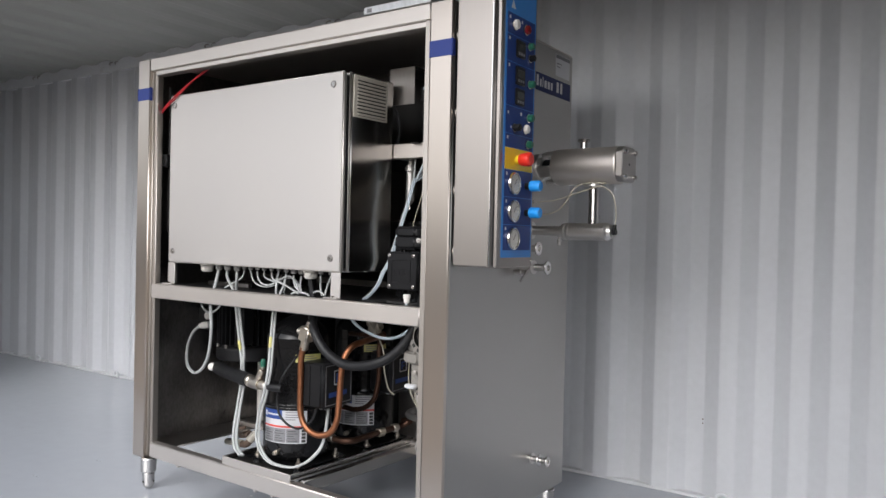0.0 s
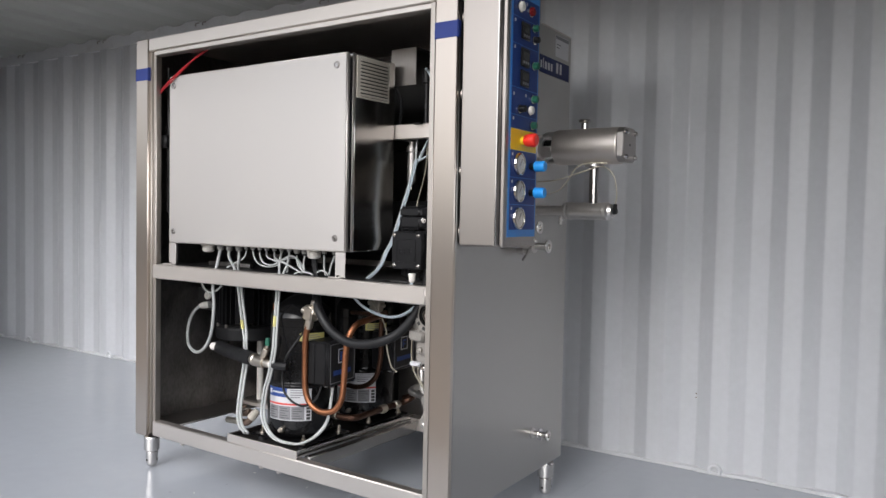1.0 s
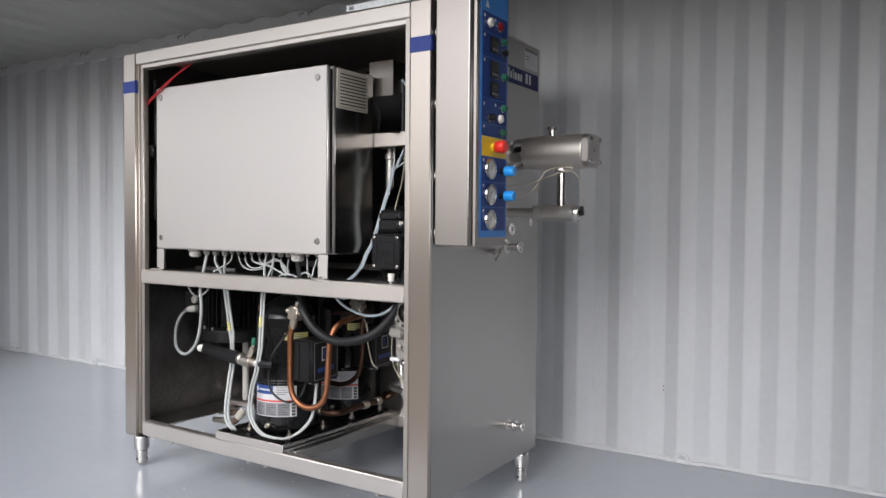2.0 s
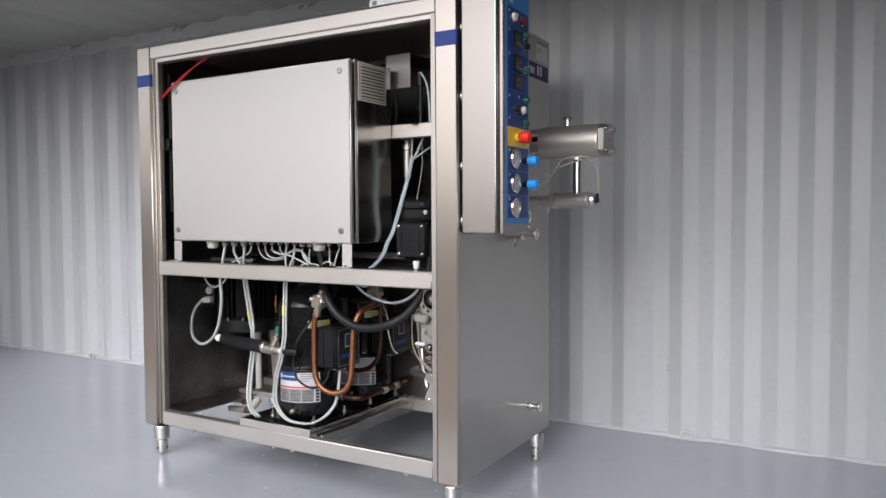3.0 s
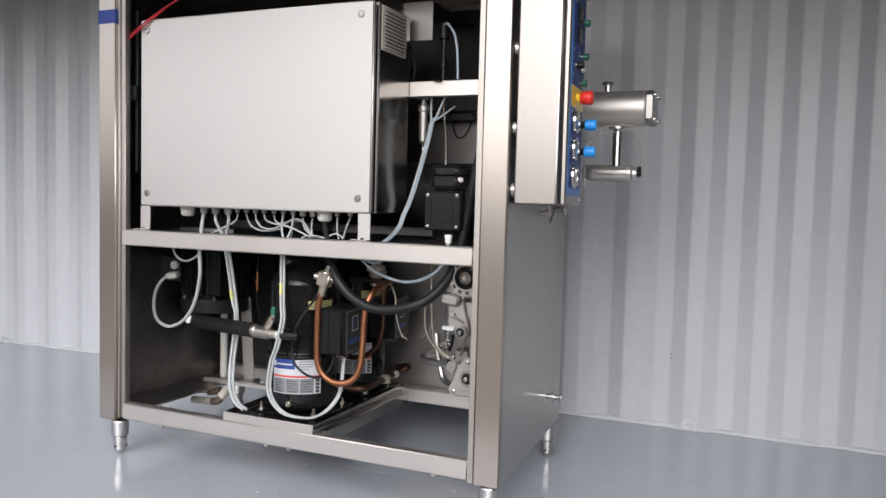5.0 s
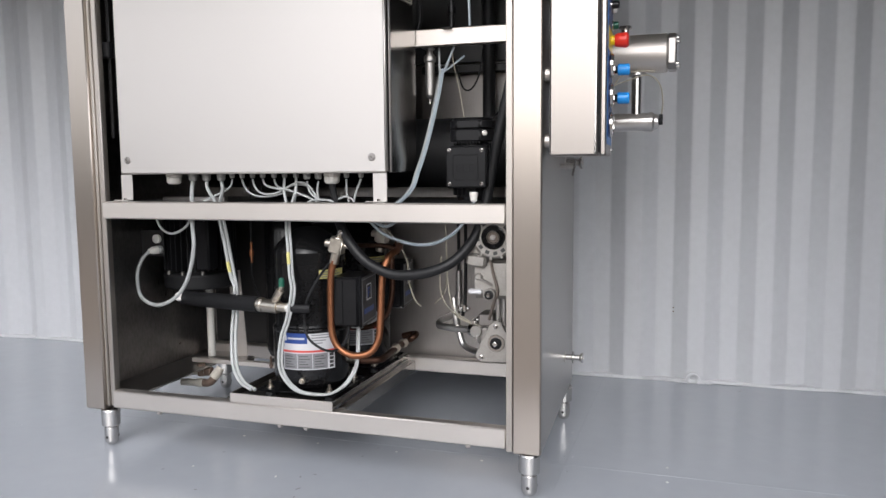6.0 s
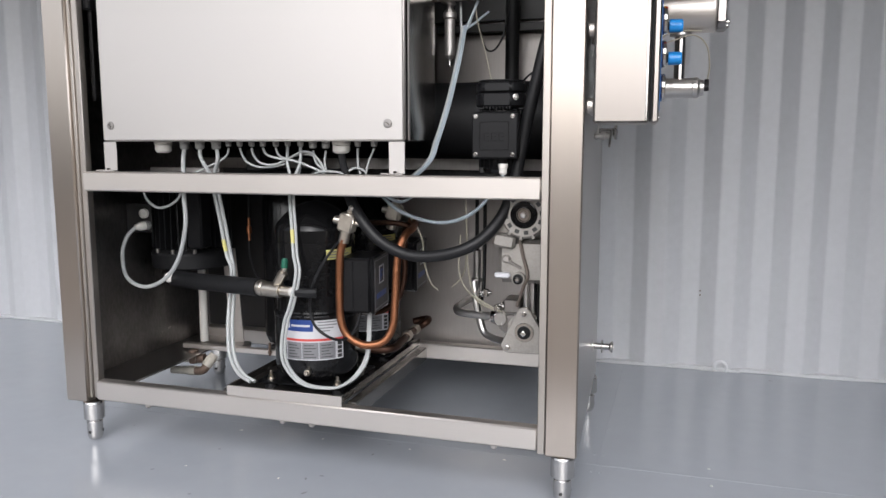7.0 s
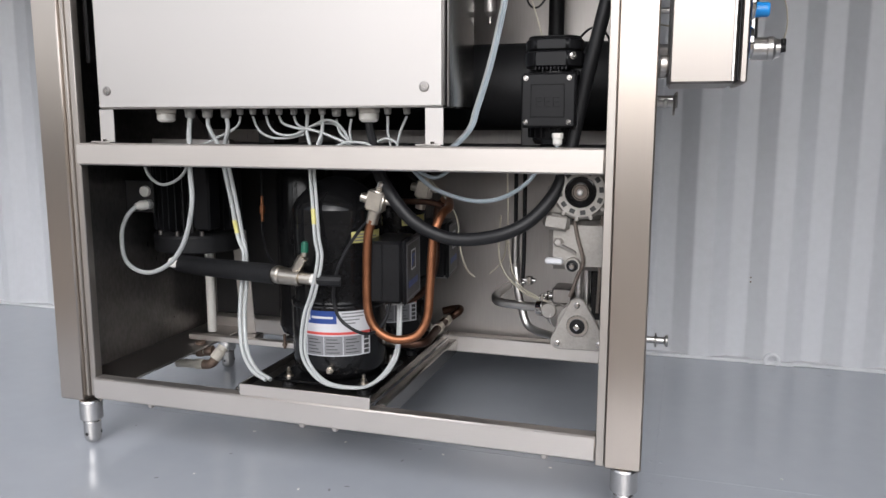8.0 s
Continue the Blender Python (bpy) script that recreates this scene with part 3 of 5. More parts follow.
for dx, dy, x in ((0.0, 0.0, -0.89), (0.0085, 0.006, -0.847)):
    cable([(x, 0.13, 0.955), (x + 0.005, 0.115, 0.91), (-0.864 + dx, 0.095 + dy, 0.86)] + [(px + dx, py + dy, pz) for px, py, pz in ((-0.861, 0.080, 0.808), (-0.845, 0.058, 0.730), (-0.832, 0.040, 0.644), (-0.814, 0.018, 0.590), (-0.836, 0.018, 0.498), (-0.858, 0.018, 0.437), (-0.865, 0.012, 0.349), (-0.842, 0.010, 0.296), (-0.795, 0.015, 0.260), (-0.728, 0.035, 0.250))] + [(-0.690, 0.06 + dy, 0.255), (-0.655 - dx, 0.10 + dy, 0.283), (-0.640 - dx, 0.14 + dy, 0.337), (-0.644 - dx, 0.168 + dy, 0.455)], 0.0045)
for y, pts in (
        (0.13, ((-1.093, 0.952), (-1.099, 0.932), (-1.12, 0.915), (-1.163, 0.897), (-1.212, 0.876))),
        (0.13, ((-1.054, 0.952), (-1.044, 0.926), (-1.027, 0.907), (-0.993, 0.895), (-0.945, 0.895), (-0.90, 0.905))),
        (0.122, ((-1.013, 0.952), (-1.001, 0.929), (-0.984, 0.91), (-0.956, 0.902), (-0.926, 0.904), (-0.893, 0.917), (-0.871, 0.928), (-0.832, 0.942), (-0.798, 0.932), (-0.77, 0.895), (-0.768, 0.878))),
        (0.115, ((-0.974, 0.952), (-0.952, 0.932), (-0.907, 0.92), (-0.884, 0.919), (-0.842, 0.909), (-0.79, 0.89), (-0.762, 0.878))),
        (0.122, ((-0.93, 0.952), (-0.916, 0.931), (-0.892, 0.92), (-0.86, 0.913), (-0.846, 0.899), (-0.851, 0.876))),
        (0.125, ((-0.806, 0.945), (-0.797, 0.915), (-0.779, 0.895), (-0.747, 0.88))),
        (0.13, ((-0.764, 0.945), (-0.769, 0.912), (-0.763, 0.878))),
        (0.14, ((-0.901, 0.918), (-0.859, 0.932), (-0.818, 0.932), (-0.79, 0.912), (-0.773, 0.882))),
        (0.11, ((-0.797, 0.876), (-0.767, 0.885), (-0.719, 0.883), (-0.70, 0.876))),
        (0.13, ((-0.662, 0.952), (-0.662, 0.907), (-0.655, 0.877))),
        (0.13, ((-0.61, 0.952), (-0.628, 0.912), (-0.638, 0.877))),
        (0.12, ((-0.687, 0.887), (-0.665, 0.895), (-0.642, 0.889), (-0.631, 0.879)))):
    cable([(x, y if z < 0.944 else 0.13, z) for x, z in pts], 0.0034, cable_grey, "thin grey control cable under the enclosure")
cable([(-0.714, 0.13, 0.935), (-0.708, 0.13, 0.90), (-0.70, 0.13, 0.872), (-0.70, 0.14, 0.83)], 0.011, black_rubber, "thick black cable under the enclosure")
cable([(-1.464, 0.20, 0.85), (-1.464, 0.20, 0.796), (-1.439, 0.20, 0.765), (-1.402, 0.20, 0.754), (-1.357, 0.20, 0.770), (-1.327, 0.20, 0.799), (-1.32, 0.20, 0.85)], 0.0045)
for pts, r in (([(-1.1335, 0.1435, 0.665), (-1.130, 0.1445, 0.645), (-1.127, 0.1455, 0.628)], 0.0064), ([(-0.8425, 0.0545, 0.715), (-0.8395, 0.051, 0.697), (-0.8365, 0.0465, 0.676)], 0.0058)):
    cable(pts, r, yellow_tag, "yellow cable marker sleeve", "cable marker", "cable_marker", "cable markers")
cable([(-1.60, 0.055, 1.574), (-1.58, 0.048, 1.587), (-1.52, 0.040, 1.625), (-1.46, 0.042, 1.663), (-1.395, 0.048, 1.700), (-1.335, 0.055, 1.731), (-1.285, 0.06, 1.752), (-1.25, 0.07, 1.772)], 0.0036, red_wire, "red wire across the enclosure corner", "wire", "wire", "wires")
cable([(-1.60, 0.055, 1.568), (-1.575, 0.048, 1.582), (-1.52, 0.038, 1.615), (-1.46, 0.040, 1.650), (-1.41, 0.048, 1.686), (-1.36, 0.055, 1.718), (-1.31, 0.06, 1.748), (-1.27, 0.07, 1.769)], 0.003, red_wire, "red wire across the enclosure corner", "wire", "wire", "wires")
latch = thing("door_catch", (-1.56, 0.06, 1.41), "black catch on the inner edge of the frame", "catch")
part("catch", block(-1.575, 0.0505, 1.375, -1.515, 0.078, 1.43, 0.004), black_plastic, latch)
part("plate", block(-1.548, 0.0785, 1.1, -1.535, 0.084, 1.72, 0.002), dark_sheet_shade, latch)

# ---- compressor tray ----
tray = thing("compressor_tray", (-0.866, 0.35, 0.212), "folded stainless steel tray under the compressors", "tray")
part("tray_front", block(-1.050, 0.004, 0.2075, -0.670, 0.009, 0.239, 0.001), steel_h, tray)
part("tray_base", block(-1.057, 0.0092, 0.2115, -0.674, 0.72, 0.216, 0.001), steel_dark, tray)
part("tray_side", block(-0.679, 0.0092, 0.2162, -0.674, 0.72, 0.236, 0.001), steel_end, tray)
part("tray_side", block(-1.057, 0.0092, 0.2162, -1.052, 0.72, 0.236, 0.001), steel_end, tray)
part("runner", block(-0.672, 0.044, 0.165, -0.64, 0.70, 0.212, 0.003), steel_end, tray)
part("runner", block(-1.09, 0.044, 0.165, -1.058, 0.70, 0.212, 0.003), steel_end, tray)


def curved_label(cx, cy, r, a0, a1, z0, z1, steps=10, thick=0.0006):
    """Sticker bent round an upright cylinder; angles in degrees from -y towards +x."""
    bm = bmesh.new()
    grid = []
    for k in range(steps + 1):
        a = radians(a0 + (a1 - a0) * k / steps)
        d = Vector((math.sin(a), -math.cos(a), 0))
        c = Vector((cx, cy, 0))
        grid.append([bm.verts.new(c + d * rr + Vector((0, 0, z))) for rr in (r, r + thick) for z in (z0, z1)])
    for p, q in zip(grid, grid[1:]):
        bm.faces.new((p[2], q[2], q[3], p[3]))
        bm.faces.new((p[0], p[1], q[1], q[0]))
        bm.faces.new((p[1], p[3], q[3], q[1]))
        bm.faces.new((p[0], q[0], q[2], p[2]))
    bm.faces.new(grid[0])
    bm.faces.new(grid[-1][::-1])
    bmesh.ops.recalc_face_normals(bm, faces=bm.faces)
    return finish(bm)


def compressor(cx, cy):
    z = 0.2165
    c = thing("scroll_compressor", (cx, cy, z), "black enamelled scroll compressor with a blue and white rating label", "compressor", "compressors")
    base = part("base_plate", prism([(cx + sx * 0.145 if abs(i % 2 - 0.5) else cx, cy + sy * 0.13, z + 0.018) for i, (sx, sy) in enumerate(((-1, -1), (1, -1), (1, 1), (-1, 1)))], (0, 0, 0.008), 0.003), black_enamel, c)
    for sx in (-1, 1):
        for sy in (-1, 1):
            x, y = cx + sx * 0.112, cy + sy * 0.098
            b = part("mount", turned([(0, 0.02), (0.018, 0.017)], (x, y, z), (x, y, 1), 14), black_rubber, base)
            part("bolt", merge(turned([(0.026, 0.0135), (0.0285, 0.0135)], (x, y, z), (x, y, 1), 16), turned([(0.0285, 0.0095), (0.038, 0.0095), (0.039, 0.008)], (x, y, z), (x, y, 1), 6), rod((x, y, z + 0.039), (x, y, z + 0.052), 0.005, 10)), nickel, base)
    part("shell", turned([(0.026, 0.096), (0.035, 0.114), (0.05, 0.127), (0.07, 0.1310), (0.230, 0.1310), (0.238, 0.1300), (0.242, 0.1245), (0.250, 0.1225), (0.452, 0.1225), (0.4535, 0.1212), (0.457, 0.1212), (0.4585, 0.1225), (0.492, 0.1222), (0.503, 0.1185), (0.514, 0.111), (0.526, 0.100), (0.540, 0.086), (0.554, 0.068), (0.565, 0.048), (0.573, 0.026), (0.575, 0.008)], (cx, cy, z), (cx, cy, 1), 48), black_enamel, c)
    part("weld_band", turned([(0.224, 0.1312), (0.227, 0.1328), (0.234, 0.1328), (0.237, 0.1312)], (cx, cy, z), (cx, cy, 1), 48), black_enamel, c)
    lab = part("label", curved_label(cx, cy, 0.1312, -18, 62, 0.319, 0.443), paper, c, "white and blue rating label")
    part("blue_field", curved_label(cx, cy, 0.1319, -18, 21, 0.408, 0.443), label_blue, lab)
    part("red_line", curved_label(cx, cy, 0.1319, -18, 62, 0.378, 0.385), label_red, lab)
    for i in range(3):
        part("grey_field", curved_label(cx, cy, 0.1319, -16.5 + 22.5 * i, 5.2 + 22.5 * i, 0.322, 0.374), label_grey, lab)
        for k in range(5):
            part("text_bar", curved_label(cx, cy, 0.1326, -14 + 22.5 * i, 2 + 22.5 * i - 3 * (k % 3), 0.328 + 0.009 * k, 0.3302 + 0.009 * k, 4), ink, lab)
    for k in range(4):
        part("check_box", curved_label(cx, cy, 0.1319, 53.5, 60, 0.323 + 0.013 * k, 0.333 + 0.013 * k, 3), ink, lab)
    part("logo_bar", curved_label(cx, cy, 0.1326, -9, 17, 0.422, 0.428, 6), paper, lab)
    part("logo_curl", curved_label(cx, cy, 0.1326, -16, -11, 0.417, 0.435, 3), paper, lab)
    for k in range(4):
        part("print_line", curved_label(cx, cy, 0.1319, 27, 58 - 5 * k, 0.434 - 0.009 * k, 0.4375 - 0.009 * k, 5), label_grey, lab)
    part("warning_sticker", curved_label(cx, cy, 0.1227, 41, 88, 0.622, 0.652), yellow_tag, c, "small yellow warning sticker")
    for k in range(3):
        part("sticker_print", curved_label(cx, cy, 0.1234, 45, 84 - 5 * k, 0.627 + 0.008 * k, 0.6302 + 0.008 * k, 5), label_grey, c)
    s = Vector((math.sin(radians(13)), -math.cos(radians(13)), 0))
    p = Vector((cx, cy, 0.284)) + s * 0.124
    part("oil_port", merge(rod(p, p + s * 0.022, 0.0105, 6), rod(p + s * 0.022, p + s * 0.032, 0.0065, 12)), nickel, c)
    # terminal cover
    skew = Matrix.Translation((cx + 0.234, cy - 0.097, 0)) @ Matrix.Rotation(radians(7), 4, "Z") @ Matrix.Translation((-0.234 - cx, 0.097 - cy, 0))
    box = part("terminal_box", moved(block(cx + 0.128, cy - 0.095, 0.468, cx + 0.222, cy + 0.080, 0.632, 0.007, 3), skew), black_plastic, c, "black plastic terminal box")
    part("cover", moved(block(cx + 0.2222, cy - 0.097, 0.464, cx + 0.234, cy + 0.083, 0.636, 0.006, 3), skew), black_plastic, box)
    part("latch_rib", moved(block(cx + 0.165, cy - 0.0985, 0.478, cx + 0.171, cy - 0.0952, 0.622, 0.001), skew), black_plastic, box)
    for y0, y1, z0, z1 in ((-0.085, 0.071, 0.476, 0.479), (-0.085, 0.071, 0.621, 0.624), (-0.085, -0.082, 0.479, 0.621), (0.068, 0.071, 0.479, 0.621)):
        part("border_line", moved(block(cx + 0.2341, cy + y0, z0, cx + 0.2349, cy + y1, z1, 0.0002), skew), label_grey, box)
    for y0, y1, z0, z1 in ((-0.035, -0.031, 0.548, 0.602), (-0.031, 0.014, 0.598, 0.602), (-0.031, 0.014, 0.548, 0.552), (0.014, 0.018, 0.548, 0.602), (-0.022, -0.013, 0.557, 0.590), (-0.013, 0.006, 0.583, 0.590), (-0.013, 0.002, 0.568, 0.574)):
        part("emblem_bar", moved(block(cx + 0.2341, cy + y0, z0, cx + 0.2349, cy + y1, z1, 0.0002), skew), paper if y1 - y0 < 0.005 or z1 - z0 < 0.005 else label_blue, box)
    part("name_bar", moved(block(cx + 0.2341, cy - 0.065, 0.505, cx + 0.2349, cy + 0.045, 0.523, 0.0002), skew), label_blue, box)
    for y in (-0.06, 0.03):
        part("clip", moved(block(cx + 0.185, cy + y, 0.457, cx + 0.225, cy + y + 0.012, 0.4635, 0.002), skew), gland_grey, box)
    # service valve on the crown
    x, y, zz = cx + 0.155, cy - 0.118, 0.705
    lean = Matrix.Translation((x, y, zz)) @ Matrix.Rotation(radians(14), 4, "Y")
    v = part("valve", moved(merge(block(-0.023, -0.021, 0.008, 0.023, 0.021, 0.062, 0.005), rod((0, 0, -0.026), (0, 0, 0.008), 0.0165, 6), rod((0.002, 0, 0.062), (0.002, 0, 0.072), 0.012, 6)), lean), nickel, c, "nickel plated service valve")
    part("cap_nut", moved(turned([(0, 0.0105), (0.011, 0.0105), (0.015, 0.0065)], (0.002, 0, 0.072), (0.002, 0, 1), 12), lean), steel_polished, v)
    part("side_port", moved(rod((-0.042, 0, 0.034), (-0.023, 0, 0.034), 0.0135, 6), lean), nickel, v)
    part("gauge_port", moved(rod((0.023, 0, 0.04), (0.038, 0, 0.042), 0.0095, 6), lean), nickel, v)
    part("stub_pipe", rod((x, y + 0.02, zz + 0.03), (cx + 0.105, cy - 0.055, zz + 0.01), 0.0125, 12), black_enamel, v)
    return c


compressor(-0.837, 0.194)
compressor(-0.837, 0.574)

# ---- pipes in the lower bay ----
PIPE = dict(category="pipe", name="pipe", group="pipes")
cable([(-0.685, 0.072, 0.69), (-0.698, 0.075, 0.645), (-0.705, 0.08, 0.56), (-0.705, 0.082, 0.46), (-0.69, 0.085, 0.408), (-0.655, 0.09, 0.38), (-0.616, 0.095, 0.374), (-0.575, 0.105, 0.388), (-0.552, 0.115, 0.43), (-0.546, 0.12, 0.50), (-0.541, 0.122, 0.60), (-0.535, 0.13, 0.66), (-0.525, 0.16, 0.70), (-0.525, 0.22, 0.712), (-0.56, 0.34, 0.715), (-0.60, 0.42, 0.715)], 0.0115, copper_mat,
      "bright copper refrigerant pipe bent in a U", sides=14, **PIPE)
cable([(-0.60, 0.42, 0.712), (-0.622, 0.428, 0.69), (-0.628, 0.43, 0.645), (-0.628, 0.43, 0.545), (-0.637, 0.43, 0.49), (-0.655, 0.43, 0.445), (-0.699, 0.428, 0.408), (-0.75, 0.42, 0.395), (-0.80, 0.41, 0.40)], 0.0105, copper_dull, "tarnished copper refrigerant pipe", sides=12, **PIPE)
cable([(-0.712, 0.243, 0.322), (-0.66, 0.238, 0.321), (-0.622, 0.245, 0.322), (-0.606, 0.275, 0.322), (-0.612, 0.34, 0.321), (-0.622, 0.42, 0.319), (-0.63, 0.50, 0.317), (-0.630, 0.56, 0.317), (-0.622, 0.585, 0.322), (-0.606, 0.60, 0.334), (-0.610, 0.625, 0.338), (-0.635, 0.64, 0.332), (-0.67, 0.64, 0.322)], 0.0125, copper_dull, "tarnished copper manifold pipe", sides=12, **PIPE)
for p, q, r in (((-0.722, 0.244, 0.322), (-0.684, 0.240, 0.3215), 0.0165), ((-0.6225, 0.425, 0.319), (-0.6265, 0.462, 0.318), 0.018), ((-0.631, 0.525, 0.317), (-0.630, 0.555, 0.317), 0.0175)):
    solid("pipe_coupling", rod(p, q, r, 6), nickel, "brass coupling on a copper pipe", "coupling", "couplings")
cable([(-0.76, 0.40, 0.705), (-0.70, 0.39, 0.708), (-0.64, 0.385, 0.708), (-0.605, 0.39, 0.70), (-0.60, 0.42, 0.68)], 0.009, copper_dull, "tarnished copper pipe behind the compressor", sides=12, **PIPE)
cable([(-1.392, 0.238, 0.513), (-1.36, 0.222, 0.514), (-1.26, 0.178, 0.518), (-1.15, 0.132, 0.525), (-1.05, 0.090, 0.531), (-0.950, 0.048, 0.537)], 0.027, black_rubber, "black foam insulated suction pipe", sides=18, **PIPE)
solid("end_cap", turned([(0, 0.0165), (0.010, 0.0165), (0.015, 0.013), (0.0165, 0.008)], (-1.392, 0.212, 0.519), (-1.16, -0.20, 0.56), 20), white_plastic, "small round white cap on black insulation", "cap")
bv = thing("ball_valve", (-0.89, 0.04, 0.535), "nickel plated ball valve in the suction line", "valve")
part("nut", turned([(0, 0.020), (0.004, 0.0245), (0.02, 0.0245), (0.024, 0.021)], (-0.958, 0.052, 0.537), (-0.93, 0.046, 0.536), 18), nickel, bv)
part("body", merge(rod((-0.934, 0.046, 0.536), (-0.872, 0.035, 0.535), 0.0235, 6), rod((-0.873, 0.035, 0.535), (-0.838, 0.031, 0.534), 0.0155, 16)), nickel, bv)
part("stem", merge(rod((-0.888, 0.037, 0.552), (-0.862, 0.034, 0.592), 0.014, 6), rod((-0.862, 0.034, 0.592), (-0.858, 0.034, 0.606), 0.0085, 10)), nickel, bv)
part("cap", turned([(0, 0.010), (0.022, 0.0095), (0.028, 0.006)], (-0.859, 0.034, 0.604), (-0.856, 0.034, 0.66), 12), green, bv, "green plastic cap")
part("collar", rod((-0.842, 0.031, 0.534), (-0.820, 0.029, 0.534), 0.014, 14), white_plastic, bv)
cable([(-0.820, 0.029, 0.534), (-0.79, 0.032, 0.533), (-0.762, 0.042, 0.532)], 0.0145, black_rubber, "short black hose stub", "hose", "hose", "hoses")
cable([(-0.70, 0.16, 0.855), (-0.687, 0.12, 0.816), (-0.634, 0.075, 0.756), (-0.575, 0.068, 0.694), (-0.50, 0.068, 0.657), (-0.427, 0.07, 0.651), (-0.342, 0.075, 0.668), (-0.279, 0.095, 0.702), (-0.228, 0.115, 0.763), (-0.204, 0.128, 0.824), (-0.190, 0.135, 0.885), (-0.170, 0.13, 0.986), (-0.146, 0.12, 1.089), (-0.117, 0.12, 1.214), (-0.10, 0.14, 1.30)], 0.0165, hose_black,
      "thick black hose sagging across the lower bay", "hose", "hose", "hoses", 16)
cable([(-0.68, 0.27, 0.85), (-0.628, 0.25, 0.80), (-0.573, 0.25, 0.758), (-0.482, 0.25, 0.731), (-0.41, 0.25, 0.733), (-0.349, 0.25, 0.759), (-0.306, 0.25, 0.798), (-0.28, 0.26, 0.85)], 0.0055, cable_blue, "pale blue plastic hose", "hose", "hose", "hoses")
cable([(-0.66, 0.26, 0.85), (-0.62, 0.24, 0.81), (-0.57, 0.24, 0.79), (-0.53, 0.26, 0.815), (-0.51, 0.27, 0.85)], 0.005, cable_blue, "pale blue plastic hose", "hose", "hose", "hoses")
cable([(-0.66, 0.33, 0.84), (-0.629, 0.35, 0.785), (-0.572, 0.35, 0.723), (-0.538, 0.35, 0.660), (-0.534, 0.35, 0.597), (-0.511, 0.35, 0.524), (-0.49, 0.36, 0.50)], 0.0028, cable_cream, "thin cream capillary hose", "hose", "hose", "hoses")
cable([(-0.693, 0.10, 0.701), (-0.742, 0.085, 0.639), (-0.768, 0.046, 0.57), (-0.782, 0.040, 0.495), (-0.766, 0.036, 0.437), (-0.724, 0.045, 0.402), (-0.690, 0.07, 0.392), (-0.665, 0.10, 0.417), (-0.655, 0.12, 0.47)], 0.0045, black_plastic, "thin black cable round the compressor")
cable([(-1.165, 0.35, 0.80), (-1.165, 0.35, 0.706), (-1.168, 0.35, 0.608), (-1.15, 0.35, 0.53), (-1.09, 0.30, 0.503)], 0.003, black_plastic, "thin black capillary pipe", **PIPE)
solid("capillary_joint", merge(rod((-1.165, 0.35, 0.635), (-1.165, 0.35, 0.715), 0.005, 8), rod((-1.165, 0.35, 0.66), (-1.165, 0.35, 0.685), 0.0095, 6)), copper_mat, "small brass joint on a capillary", "joint")
cable([(-1.00, 0.34, 0.74), (-1.00, 0.34, 0.50), (-1.0, 0.34, 0.33), (-0.97, 0.35, 0.27)], 0.006, steel_turned, "thin steel pipe behind the compressor", **PIPE)

# ---- tall motor on the far side of the bay ----
motor = thing("agitator_motor", (-1.488, 0.485, 0.53), "black finned electric motor hanging upright under the shelf", "motor")
AX, AYM = -1.488, 0.485
part("body", turned([(0.10, 0.118), (0.36, 0.118), (0.38, 0.105)], (AX, AYM, 0.48), (AX, AYM, 1), 40), black_enamel, motor)
for k in range(34):
    a = 2 * math.pi * k / 34
    part("fin", moved(block(0.112, -0.0024, 0.590, 0.143, 0.0024, 0.846, 0.001, 1), Matrix.Translation((AX, AYM, 0)) @ Matrix.Rotation(a, 4, "Z")), black_plastic, motor)
part("flange", turned([(0.035, 0.118), (0.038, 0.140), (0.044, 0.145), (0.088, 0.146), (0.096, 0.142), (0.106, 0.128), (0.108, 0.11)], (AX, AYM, 0.48), (AX, AYM, 1), 48), black_rubber, motor)
part("terminal_box", block(-1.405, 0.335, 0.60, -1.345, 0.40, 0.845, 0.006, 3), black_plastic, motor)
for a in (-24, 6, 38):
    v = Vector((math.sin(radians(a)), -math.cos(radians(a)), 0)) * 0.140 + Vector((AX, AYM, 0.576))
    part("bolt", rod(v, v + Vector((0, 0, 0.016)), 0.008, 6), steel_dark, motor)
part("mounting", block(-1.57, 0.40, 0.8475, -1.41, 0.57, 0.8618, 0.003), dark_sheet_shade, motor)
drier = thing("dark_vessel", (-1.12, 0.50, 0.2), "black refrigerant vessel at the back of the bay", "vessel")
part("body", turned([(0.03, 0.05), (0.045, 0.085), (0.07, 0.095), (0.56, 0.095), (0.60, 0.085), (0.63, 0.05)], (-1.12, 0.55, 0.2), (-1.12, 0.55, 1), 32), black_enamel, drier)
part("foot", block(-1.18, 0.49, 0.2165, -1.06, 0.61, 0.231, 0.003), dark_sheet_shade, drier)
wire_gland = thing("side_gland", (-1.56, 0.31, 0.70), "pale cable gland and round cap on a dark bracket", "cable gland")
part("bracket", merge(block(-1.634, 0.312, 0.655, -1.53, 0.316, 0.755, 0.001), block(-1.6365, 0.312, 0.655, -1.6345, 0.36, 0.755, 0.0005)), dark_sheet_shade, wire_gland, "dark sheet bracket")
part("nut", rod((-1.545, 0.311, 0.681), (-1.545, 0.294, 0.681), 0.017, 6), gland_grey, wire_gland)
part("cap", turned([(0, 0.0155), (0.018, 0.0155), (0.03, 0.011), (0.036, 0.009)], (-1.545, 0.294, 0.681), (-1.56, 0.26, 0.678), 16), white_plastic, wire_gland)
